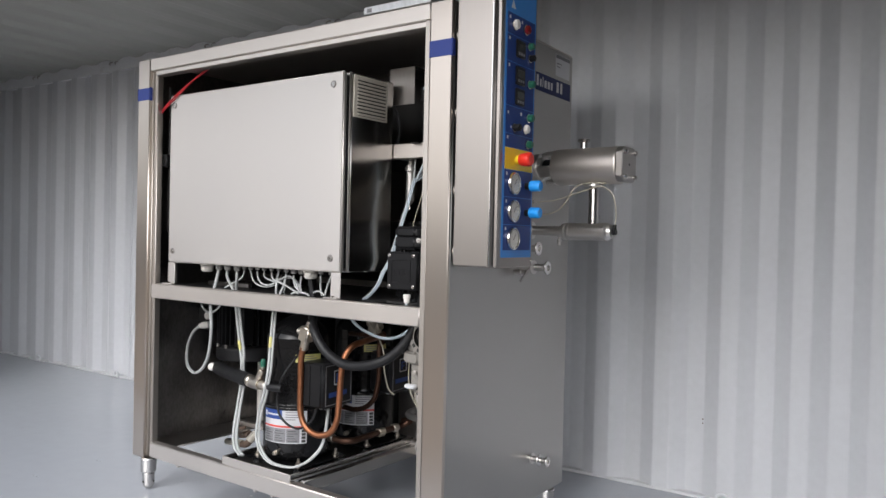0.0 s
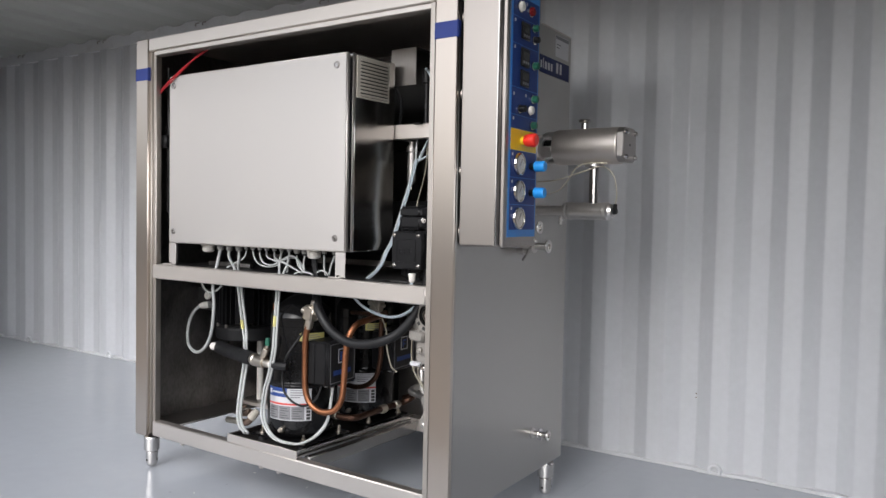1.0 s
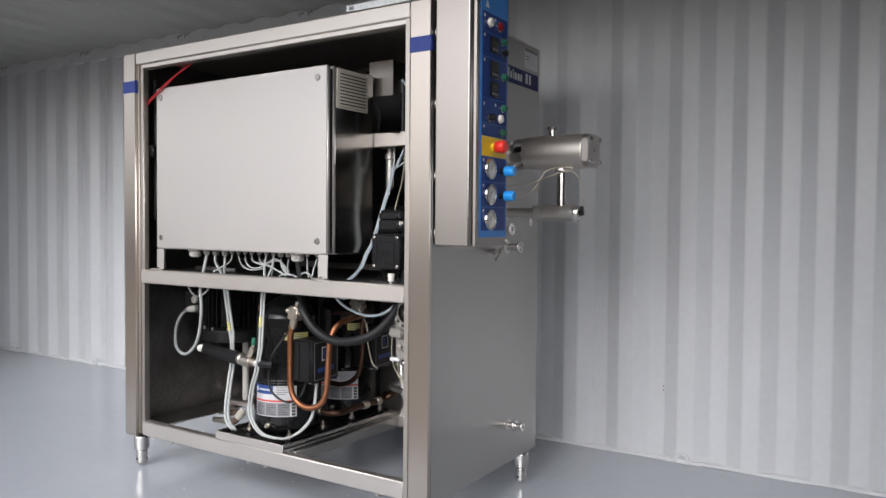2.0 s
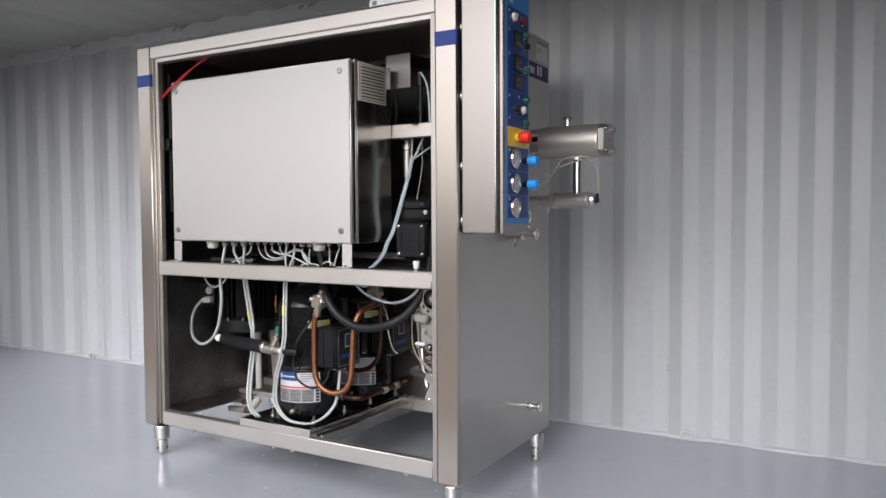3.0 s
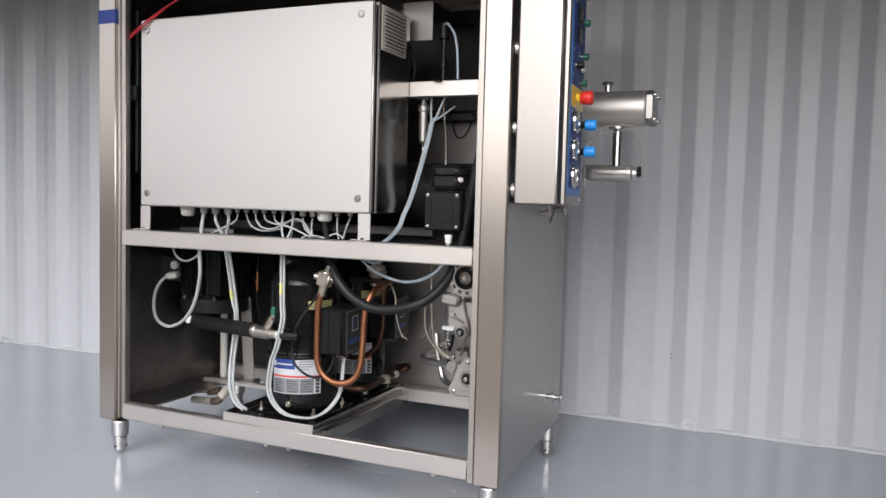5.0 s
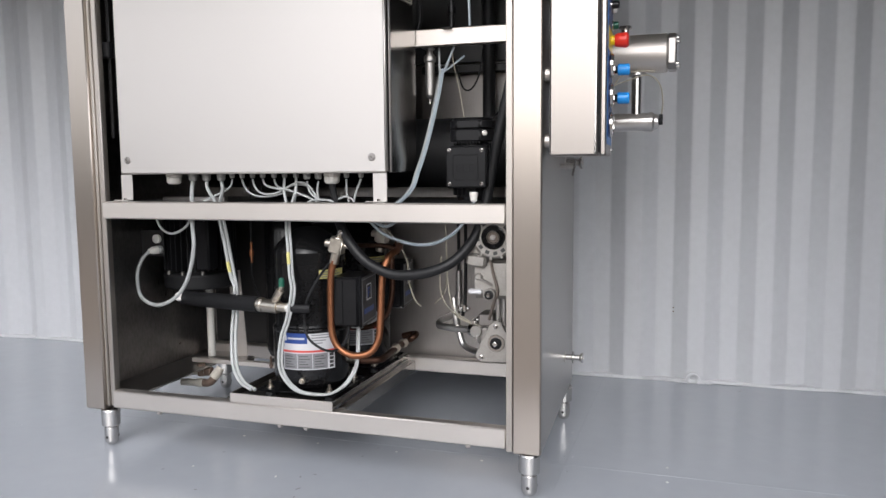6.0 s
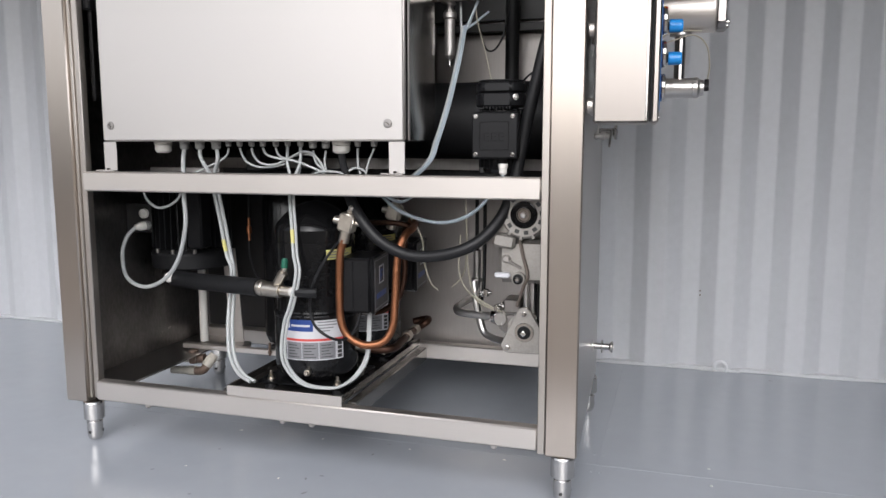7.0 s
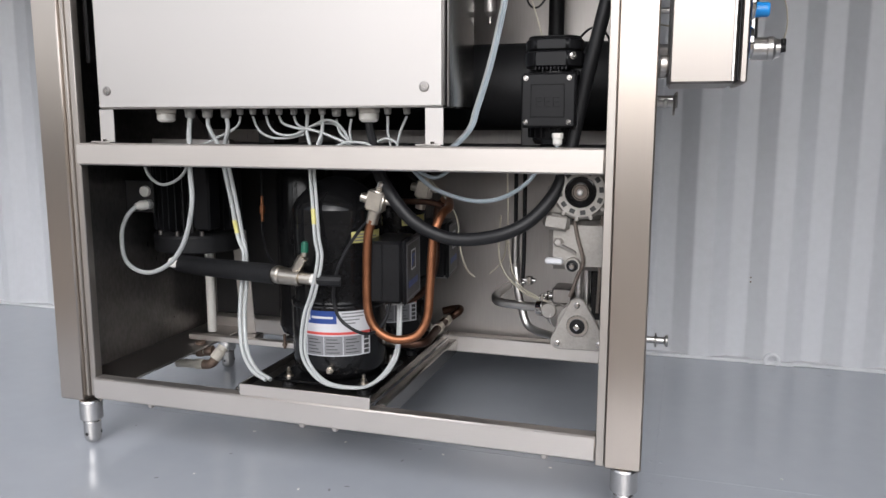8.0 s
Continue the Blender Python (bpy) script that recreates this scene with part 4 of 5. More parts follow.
part("plug", turned([(0, 0.0175), (0.010, 0.0175), (0.013, 0.015)], (-1.556, 0.311, 0.722), (-1.556, 0, 0.722), 20), white_plastic, wire_gland, "round white plug")

# ---- drain pipework in the open base ----
drainage = thing("drain_pipework", (-1.43, 0.47, 0.10), "dirty grey plastic drain pipe with fittings under a steel bar", "pipework")
part("bar", block(-1.545, 0.475, 0.196, -1.0905, 0.50, 0.215, 0.002), steel_h, drainage, "flat steel bar")
part("pipe", rod((-1.540, 0.610, 0.19), (-1.540, 0.610, 0.56), 0.0165, 16), white_plastic, drainage)
part("upright", moved(block(-0.028, 0, 0, 0.028, 0.004, 0.36, 0.001), Matrix.Translation((-1.350, 0.545, 0.2155)) @ Matrix.Rotation(radians(-4), 4, "Y")), steel_h, drainage, "steel strap")
part("strap_foot", block(-1.395, 0.5005, 0.197, -1.305, 0.57, 0.2152, 0.002), steel_dark, drainage)
part("lower_pipe", rod((-1.565, 0.430, 0.122), (-1.492, 0.440, 0.122), 0.0145, 16), pvc_grey, drainage)
part("coupling", turned([(0, 0.0155), (0.003, 0.0175), (0.026, 0.0175), (0.029, 0.0155)], (-1.497, 0.440, 0.122), (-1.44, 0.447, 0.122), 18), pvc_grey, drainage, "grey-green pipe coupling")
part("elbow", swept([(-1.470, 0.443, 0.122), (-1.448, 0.445, 0.123), (-1.434, 0.449, 0.131), (-1.424, 0.458, 0.150)], 0.016, 14), rust, drainage, "rusty elbow")
part("collar", turned([(0, 0.016), (0.004, 0.0195), (0.034, 0.0195), (0.038, 0.017), (0.052, 0.017)], (-1.430, 0.452, 0.140), (-1.404, 0.487, 0.190), 18), pvc_grey, drainage)
part("upper_pipe", rod((-1.555, 0.455, 0.160), (-1.455, 0.47, 0.164), 0.0145, 14), pvc_grey, drainage)
part("tee", merge(rod((-1.49, 0.463, 0.145), (-1.49, 0.463, 0.195), 0.0175, 14), rod((-1.473, 0.466, 0.163), (-1.445, 0.469, 0.1645), 0.018, 14)), rust, drainage, "rusty tee piece")
part("clip", merge(rod((-1.17, 0.472, 0.196), (-1.17, 0.472, 0.245), 0.005, 8), rod((-1.17, 0.472, 0.205), (-1.17, 0.472, 0.213), 0.009, 6)), rust, drainage)

# ---- product pump on the right of the bay ----
pump = thing("product_pump", (-0.17, 0.30, 0.4), "cast aluminium gear pump drive with a triangular flange", "pump")
part("gearbox", block(-0.248, 0.14, 0.575, -0.098, 0.34, 0.70, 0.012, 3), cast_alu, pump)
part("upper_housing", block(-0.240, 0.145, 0.701, -0.09, 0.34, 0.845, 0.014, 3), cast_alu, pump)
part("boss", moved(block(-0.03, -0.022, -0.02, 0.034, 0.02, 0.02, 0.007, 3), Matrix.Translation((-0.228, 0.137, 0.697)) @ Matrix.Rotation(radians(8), 4, "Y")), cast_alu, pump)
part("boss_neck", block(-0.252, 0.13, 0.712, -0.205, 0.15, 0.79, 0.008, 3), cast_alu, pump)
part("flange", turned([(0, 0.064), (0.006, 0.067), (0.024, 0.067), (0.028, 0.062), (0.034, 0.060), (0.034, 0.038)], (-0.168, 0.1445, 0.772), (-0.168, 0, 0.772), 40), cast_alu, pump)
part("hub", turned([(0.0342, 0.038), (0.038, 0.0375), (0.0385, 0.034), (0.0355, 0.033), (0.0350, 0.024), (0.038, 0.023), (0.0385, 0.017), (0.035, 0.016)], (-0.168, 0.1445, 0.772), (-0.168, 0, 0.772), 32), black_enamel, pump, "dark bearing hub")
part("bearing_ring", turned([(0.0352, 0.0205), (0.0392, 0.020), (0.0395, 0.0185), (0.0365, 0.018)], (-0.168, 0.1445, 0.772), (-0.168, 0, 0.772), 28), chain_brown, pump)
part("shaft", turned([(0.036, 0.0085), (0.044, 0.008), (0.046, 0.005)], (-0.168, 0.1445, 0.772), (-0.168, 0, 0.772), 20), steel_turned, pump)
for k in range(12):
    a = 2 * math.pi * k / 12 + 0.13
    m = Matrix.Translation((-0.168, 0, 0.772)) @ Matrix.Rotation(-a, 4, "Y")
    part("slot", moved(block(0.044, 0.1096, -0.0065, 0.055, 0.1112, 0.0065, 0.0008), m), ink, pump)
    part("lug", moved(block(0.058, 0.113, -0.0055, 0.072, 0.134, 0.0055, 0.002), m @ Matrix.Rotation(-0.26, 4, "Y")), cast_alu, pump)
part("oil_plug", turned([(0, 0.013), (0.008, 0.012), (0.012, 0.008)], (-0.222, 0.1395, 0.645), (-0.222, 0, 0.645), 6), cast_alu, pump)
part("plug_arm", block(-0.252, 0.118, 0.592, -0.209, 0.1395, 0.606, 0.003), paper, pump, "short pale plastic arm")
IX, IZ = -0.184, 0.591
part("idler", turned([(0, 0.018), (0.004, 0.0195), (0.019, 0.0195), (0.0215, 0.018), (0.0215, 0.0155)], (IX, 0.1395, IZ), (IX, 0, IZ), 28), cast_alu, pump)
part("idler_face", turned([(0, 0.0148), (0.0025, 0.0144), (0.003, 0.012)], (IX, 0.1178, IZ), (IX, 0, IZ), 24), black_plastic, pump, "dark bearing seal")
part("idler_pin", turned([(0, 0.008), (0.007, 0.0075), (0.009, 0.005)], (IX, 0.1146, IZ), (IX, 0, IZ), 16), steel_polished, pump)
part("lever", moved(block(-0.004, -0.003, 0, 0.004, 0.003, 0.052, 0.002), Matrix.Translation((-0.224, 0.132, 0.643)) @ Matrix.Rotation(radians(116), 4, "Y")), steel_dark, pump)
part("drive_chain", swept([(-0.184, 0.136, 0.70), (-0.174, 0.134, 0.655), (-0.163, 0.132, 0.619), (-0.160, 0.131, 0.595), (-0.171, 0.134, 0.567), (-0.191, 0.145, 0.508)], 0.0048, 8), chain_brown, pump, "dull brown drive chain")
part("drive_chain", swept([(-0.119, 0.150, 0.712), (-0.121, 0.150, 0.632), (-0.121, 0.150, 0.548), (-0.124, 0.152, 0.47)], 0.0045, 8), chain_brown, pump, "dull brown drive chain")
part("column", rod((-0.176, 0.21, 0.47), (-0.176, 0.21, 0.576), 0.0095, 16), steel_turned, pump)
part("column", rod((-0.157, 0.21, 0.47), (-0.157, 0.21, 0.576), 0.0075, 16), steel_turned, pump)
part("column", block(-0.146, 0.185, 0.44, -0.101, 0.30, 0.574, 0.004), black_enamel, pump)
part("bearing_block", block(-0.252, 0.24, 0.465, -0.200, 0.32, 0.507, 0.004), steel_dark, pump)
part("port_cap", turned([(0, 0.018), (0.003, 0.0205), (0.012, 0.0205), (0.015, 0.018)], (-0.255, 0.235, 0.449), (-0.268, 0.15, 0.452), 22), cast_alu, pump, "round port cap")
tri = []
for cx, cz in ((-0.176, 0.478), (-0.222, 0.385), (-0.122, 0.388)):
    base_a = math.atan2(cz - 0.43, cx + 0.173)
    tri += [(cx + 0.022 * math.cos(base_a + s), 0.187, cz + 0.022 * math.sin(base_a + s)) for s in (-0.9, -0.3, 0.3, 0.9)]
plate = part("pump_flange", prism([p for p in tri], (0, -0.016, 0), 0.002), cast_alu, pump, "triangular flange")
for cx, cz in ((-0.176, 0.482), (-0.224, 0.380), (-0.118, 0.384)):
    part("bolt", turned([(0, 0.008), (0.006, 0.008), (0.008, 0.005)], (cx, 0.1705, cz), (cx, 0, cz), 6), steel_polished, plate)
part("seal", turned([(0, 0.028), (0.004, 0.028), (0.006, 0.0265), (0.006, 0.0215)], (-0.174, 0.1705, 0.428), (-0.174, 0, 0.428), 32), steel_polished, pump)
part("seal_core", turned([(0, 0.0195), (0.003, 0.019), (0.0035, 0.015)], (-0.174, 0.1644, 0.428), (-0.174, 0, 0.428), 28), black_plastic, pump)
part("drive_pin", turned([(0, 0.009), (0.012, 0.009), (0.013, 0.006)], (-0.174, 0.1607, 0.428), (-0.174, 0, 0.428), 4), steel_polished, pump)
part("pump_body", rod((-0.174, 0.1875, 0.428), (-0.174, 0.33, 0.428), 0.055, 28), cast_alu, pump)
part("bracket", block(-0.0895, 0.17, 0.40, -0.026, 0.32, 0.82, 0.004), steel_dark, pump)
pump.location.x += 0.005
TUBE = dict(category="pipe", name="steel_pipe", group="steel pipes")
cable([(-0.255, 0.30, 0.438), (-0.323, 0.33, 0.432), (-0.395, 0.355, 0.430), (-0.425, 0.37, 0.432), (-0.436, 0.40, 0.436), (-0.44, 0.45, 0.436), (-0.442, 0.60, 0.430)], 0.0125, steel_turned, "polished steel product pipe with a bend", sides=14, **TUBE)
solid("pipe_clamp", merge(rod((-0.292, 0.316, 0.436), (-0.274, 0.307, 0.437), 0.024, 20), block(-0.29, 0.295, 0.455, -0.276, 0.32, 0.475, 0.003)), steel_polished, "polished sanitary pipe clamp", "clamp", "pipe clamps")
solid("pipe_clamp", merge(rod((-0.232, 0.25, 0.432), (-0.222, 0.232, 0.432), 0.030, 20)), steel_turned, "polished sanitary pipe clamp", "clamp", "pipe clamps")
cable([(-0.37, 0.36, 0.535), (-0.36, 0.35, 0.47), (-0.348, 0.35, 0.42), (-0.331, 0.34, 0.378), (-0.30, 0.32, 0.366), (-0.262, 0.29, 0.366), (-0.225, 0.25, 0.370)], 0.011, steel_turned, "polished steel bypass pipe", sides=14, **TUBE)
cable([(-0.422, 0.595, 0.85), (-0.422, 0.595, 0.70), (-0.420, 0.59, 0.575)], 0.0065, black_rubber, "upright black hose in the bay", "hose", "hose", "hoses")
solid("steel_pipe", merge(rod((-0.420, 0.59, 0.47), (-0.420, 0.59, 0.60), 0.0125, 16), rod((-0.420, 0.59, 0.49), (-0.420, 0.59, 0.505), 0.018, 6)), steel_turned, "short upright steel pipe with a nut", "pipe", "steel pipes")
cable([(-0.395, 0.59, 0.85), (-0.393, 0.59, 0.70), (-0.390, 0.57, 0.50), (-0.388, 0.53, 0.44)], 0.0065, black_rubber, "upright black hose in the bay", "hose", "hose", "hoses")
cable([(-0.40, 0.36, 0.85), (-0.395, 0.36, 0.70), (-0.39, 0.36, 0.58), (-0.36, 0.33, 0.50), (-0.30, 0.31, 0.465), (-0.25, 0.28, 0.455)], 0.0028, cable_cream, "thin cream hose to the pump", "hose", "hose", "hoses")
cable([(-0.415, 0.36, 0.68), (-0.42, 0.36, 0.58), (-0.40, 0.35, 0.52), (-0.34, 0.32, 0.475), (-0.28, 0.30, 0.455)], 0.0028, cable_cream, "thin cream hose to the pump", "hose", "hose", "hoses")
cable([(-0.46, 0.42, 0.50), (-0.43, 0.42, 0.53), (-0.41, 0.40, 0.57), (-0.40, 0.38, 0.64)], 0.0025, cable_cream, "thin cream capillary hose", "hose", "hose", "hoses")
for x, y, z in ((-0.36, 0.37, 0.49), (-0.33, 0.36, 0.50), (-0.265, 0.32, 0.47), (-0.245, 0.29, 0.475)):
    solid("hose_fitting", merge(rod((x, y, z - 0.012), (x, y, z + 0.012), 0.010, 8), rod((x - 0.018, y, z), (x + 0.018, y, z), 0.006, 8)), steel_polished, "small steel hose fitting", "fitting", "hose fittings")

# ---- upper bay beside the enclosure ----
solid("cross_bar", block(-0.60, 0.318, 1.391, -0.024, 0.343, 1.4475, 0.003), steel_h, "stainless cross bar in the upper bay", "bar")
plate_box = thing("steel_plate", (-0.46, 0.36, 1.6), "satin steel bracket plate at the back of the upper bay", "plate")
part("plate", block(-0.53, 0.345, 1.597, -0.41, 0.349, 1.736, 0.001), lining_steel, plate_box)
# fold and upper lining blackened to carry the shade above the plate
part("fold", block(-0.53, 0.3492, 1.728, -0.41, 0.774, 1.736, 0.001), dark_sheet_shade, plate_box)
solid("upper_back_lining", block(-1.60, 0.755, 1.392, -0.048, 0.7745, 1.80, 0.002), dark_sheet_shade, "back lining of the upper bay with its shade in the colour", "lining")
tube_f = thing("air_filter", (-0.461, 0.395, 1.2), "chromed air filter bowl hanging under the cross bar", "filter")
part("bowl", turned([(0, 0.004), (0.004, 0.009), (0.014, 0.0158), (0.122, 0.0162), (0.125, 0.014)], (-0.461, 0.395, 1.224), (-0.461, 0.395, 2), 22), steel_door, tube_f)
part("cap", turned([(0.1252, 0.018), (0.127, 0.0208), (0.143, 0.0208), (0.146, 0.017), (0.15, 0.017), (0.152, 0.0115), (0.166, 0.0115)], (-0.461, 0.395, 1.224), (-0.461, 0.395, 2), 22), steel_door, tube_f)
part("drain_nipple", turned([(0, 0.0025), (0.004, 0.004), (0.012, 0.0035), (0.021, 0.004)], (-0.461, 0.395, 1.2035), (-0.461, 0.395, 2), 10), steel_polished, tube_f)
part("holder", block(-0.476, 0.3432, 1.390, -0.446, 0.41, 1.4, 0.002), steel_turned, tube_f)
drum = thing("freezing_cylinder", (-0.3, 0.55, 1.0), "black insulated freezing cylinder lying in the upper bay", "cylinder")
part("shell", turned([(0, 0.11), (0.01, 0.125), (1.38, 0.125), (1.39, 0.11)], (-1.45, 0.53, 1.04), (0, 0.53, 1.04), 40), black_rubber, drum)
for x in (-1.2, -0.35):
    part("saddle", block(x - 0.03, 0.45, 0.8705, x + 0.03, 0.61, 0.96, 0.003), dark_sheet_shade, drum)
solid("dark_beam", block(-0.60, 0.70, 1.346, -0.046, 0.73, 1.376, 0.003), dark_sheet_shade, "dark cross beam at the back of the upper bay", "beam")
solid("upper_back_sheet", block(-0.62, 0.755, 1.13, -0.048, 0.7745, 1.345, 0.002), lining_steel, "plain steel sheet at the back of the upper bay", "sheet")
mot = thing("gear_motor", (-0.234, 0.174, 0.88), "black electric motor with a square terminal box", "motor")
MX, MY = -0.240, 0.158
part("body", turned([(0, 0.046), (0.01, 0.052), (0.17, 0.052), (0.178, 0.048)], (MX, MY, 0.885), (MX, MY, 2), 32), black_enamel, mot)
for k in range(20):
    a = 2 * math.pi * k / 20
    part("fin", moved(block(0.050, -0.0018, 0.90, 0.062, 0.0018, 1.060, 0.0008, 1), Matrix.Translation((MX, MY, 0)) @ Matrix.Rotation(a, 4, "Z")), black_enamel, mot)


def cover_ring(r, flat, z, h, bevel):
    """Round hood with one flattened side towards -y."""
    pts = []
    for k in range(44):
        a = 2 * math.pi * k / 44
        pts.append((MX + r * math.cos(a), MY + max(-flat, r * math.sin(a)), z))
    return prism(pts, (0, 0, h), bevel)


part("fan_cover", merge(cover_ring(0.070, 0.0585, 1.066, 0.036, 0.003), cover_ring(0.0695, 0.0575, 1.1025, 0.030, 0.005)), black_plastic, mot)
part("cover_ridge", cover_ring(0.064, 0.052, 1.1328, 0.005, 0.002), black_plastic, mot)
for k in range(9):
    part("cooling_slot", block(MX - 0.038 + 0.009 * k, MY - 0.062, 1.0585, MX - 0.033 + 0.009 * k, MY - 0.05, 1.0655, 0.001), black_plastic, mot)
part("cover_screw", screw(-0.189, 0.1085, 1.090, 0.0065, (0.45, -0.89, 0)), steel_polished, mot)
tb = part("terminal_box", block(-0.309, 0.0945, 0.923, -0.178, 0.125, 1.052, 0.006, 3), black_plastic, mot, "square black terminal box")
part("lid", block(-0.306, 0.086, 0.925, -0.178, 0.0943, 1.050, 0.004), black_plastic, tb)
for x0, z0, x1, z1 in ((-0.284, 1.0235, -0.2035, 1.0255), (-0.284, 0.948, -0.2035, 0.950), (-0.284, 0.9502, -0.2822, 1.0233), (-0.2053, 0.9502, -0.2035, 1.0233)):
    part("lid_panel", block(x0, 0.0838, z0, x1, 0.0858, z1, 0.0004), black_plastic, tb, "raised rim on the lid")
for x in (-0.295, -0.193):
    for z in (0.937, 1.039):
        part("screw", screw(x, 0.0858, z, 0.0046), steel_polished, tb)
for x, w in ((-0.272, 0.014), (-0.252, 0.015), (-0.231, 0.015)):
    part("emblem_bar", merge(block(x, 0.0844, 0.972, x + w, 0.0858, 0.9738, 0.0003), block(x, 0.0844, 0.9742, x + 0.0018, 0.0858, 0.994, 0.0003), block(x + 0.002, 0.0844, 0.983, x + w, 0.0858, 0.9848, 0.0003), block(x + 0.002, 0.0844, 0.9925, x + w, 0.0858, 0.994, 0.0003)), black_plastic, tb)
g = thing("cable_gland", (-0.218, 0.09, 0.91), "white cable gland under the motor terminal box", "cable gland", "cable glands")
part("nut", rod((-0.218, 0.088, 0.9115), (-0.218, 0.088, 0.898), 0.0135, 6), white_plastic, g)
part("cap", turned([(0, 0.011), (0.012, 0.011), (0.017, 0.007)], (-0.218, 0.088, 0.898), (-0.218, 0.088, 0), 14), white_plastic, g)
cable([(-0.218, 0.088, 0.886), (-0.219, 0.085, 0.86), (-0.220, 0.085, 0.845), (-0.222, 0.087, 0.835)], 0.0045, cable_blue, "pale cable to the motor")
BUNDLE = ((-0.498, 0.220, 0.886), (-0.467, 0.229, 0.925), (-0.457, 0.245, 0.969), (-0.450, 0.272, 1.012), (-0.432, 0.285, 1.083), (-0.417, 0.302, 1.162), (-0.406, 0.324, 1.241), (-0.398, 0.342, 1.313))
for (dx, dy), (hx, hy, hz), (tx, ty, tz) in (((-0.006, -0.002), (-0.411, 0.352, 1.30), (-0.419, 0.37, 1.392)), ((0.0, 0.004), (-0.392, 0.345, 1.315), (-0.362, 0.362, 1.392)), ((0.006, -0.003), (-0.385, 0.35, 1.315), (-0.338, 0.40, 1.365)), ((0.001, -0.007), (-0.390, 0.345, 1.312), (-0.366, 0.372, 1.395))):
    cable([(-0.55 + dx, 0.20 + dy, 0.845)] + [(x + dx, y + dy, z) for x, y, z in BUNDLE] + [(hx, hy, hz), (tx, ty, tz)],
          0.0038 if dx < 0.004 else 0.0032, cable_blue if dx > -0.001 else cable_grey, "pale blue-grey hose in a bundle", "hose", "hose", "hoses")
solid("riser_pipe", swept([(-0.322, 0.668, 1.12), (-0.322, 0.668, 1.45), (-0.322, 0.668, 1.78)], 0.0235, 20), black_rubber, "thick black insulated riser pipe at the back of the bay", "pipe", "pipes")
cable([(-0.372, 0.37, 1.385), (-0.364, 0.36, 1.335), (-0.329, 0.30, 1.256), (-0.283, 0.20, 1.159), (-0.276, 0.185, 1.138)], 0.0018, cable_cream, "thin cream wire to the motor", "wire", "wire", "wires")
cable([(-0.195, 0.19, 1.13), (-0.165, 0.23, 1.165), (-0.135, 0.26, 1.16), (-0.115, 0.28, 1.12)], 0.003, black_plastic, "thin black cable beside the motor hood")
cable([(-0.405, 0.50, 1.375), (-0.39, 0.50, 1.32), (-0.372, 0.50, 1.268), (-0.345, 0.50, 1.262), (-0.318, 0.50, 1.30), (-0.305, 0.50, 1.36), (-0.30, 0.50, 1.40)], 0.0032, black_plastic, "thin black cable in a loop")
ps = thing("pressure_switch", (-0.37, 0.36, 1.45), "small black valve with a cable in the upper bay", "valve")
part("body", merge(rod((-0.37, 0.36, 1.4425), (-0.37, 0.36, 1.60), 0.009, 12), rod((-0.37, 0.36, 1.60), (-0.37, 0.36, 1.655), 0.018, 14)), black_plastic, ps)
part("nut", rod((-0.37, 0.36, 1.50), (-0.37, 0.36, 1.525), 0.014, 6), black_plastic, ps)
part("foot", block(-0.385, 0.29, 1.4425, -0.355, 0.375, 1.447, 0.001), black_plastic, ps)
cable([(-0.365, 0.345, 1.648), (-0.335, 0.31, 1.640), (-0.305, 0.30, 1.60), (-0.293, 0.30, 1.54), (-0.289, 0.30, 1.447)], 0.0045, cable_blue, "pale cable to the small valve")
cable([(-0.49, 0.33, 1.58), (-0.475, 0.335, 1.54), (-0.475, 0.34, 1.48), (-0.49, 0.34, 1.44)], 0.006, black_plastic, "thin black cable beside the enclosure")

# ---- operator box on the side panel ----
ctl = thing("control_box", (0.1, 0.12, 1.02), "tall stainless control box with a blue operator panel", "control box")
part("body", block(0.030, -0.004, 1.016, 0.1655, 0.216, 1.92, 0.005, 3), steel_box_dim, ctl)
part("gasket", block(0.1657, 0.0, 1.024, 0.1695, 0.211, 1.915, 0.001), black_rubber, ctl)
part("door", block(0.1697, -0.004, 1.016, 0.1868, 0.216, 1.92, 0.004, 3), steel_box_dim, ctl)
part("door_edge", block(0.155, -0.0075, 1.02, 0.160, -0.0045, 1.918, 0.001), steel_polished, ctl)
for z in (1.06, 1.247, 1.485, 1.72):
    for y in (0.04, 0.17):
        part("spacer", turned([(0, 0.018), (0.003, 0.020), (0.015, 0.020), (0.0185, 0.018)], (0.0112, y, z), (1, y, z), 20), steel_h, ctl)
FX = 0.1870
part("panel_edge", block(FX, 0.013, 1.047, FX + 0.0015, 0.203, 1.90, 0.0004), panel_light, ctl, "light blue panel border")
for z0, z1 in ((1.069, 1.1445), (1.146, 1.2265), (1.228, 1.308), (1.375, 1.4145), (1.416, 1.4965), (1.498, 1.6265), (1.628, 1.7065), (1.708, 1.770)):
    part("panel_field", block(FX + 0.0016, 0.0225, z0, FX + 0.0026, 0.195, z1, 0.0003), panel_blue, ctl, "dark blue panel field")
part("stop_plate", block(FX + 0.0016, 0.0225, 1.3095, FX + 0.0027, 0.196, 1.3735, 0.0003), yellow, ctl, "yellow plate")
F2 = FX + 0.0027
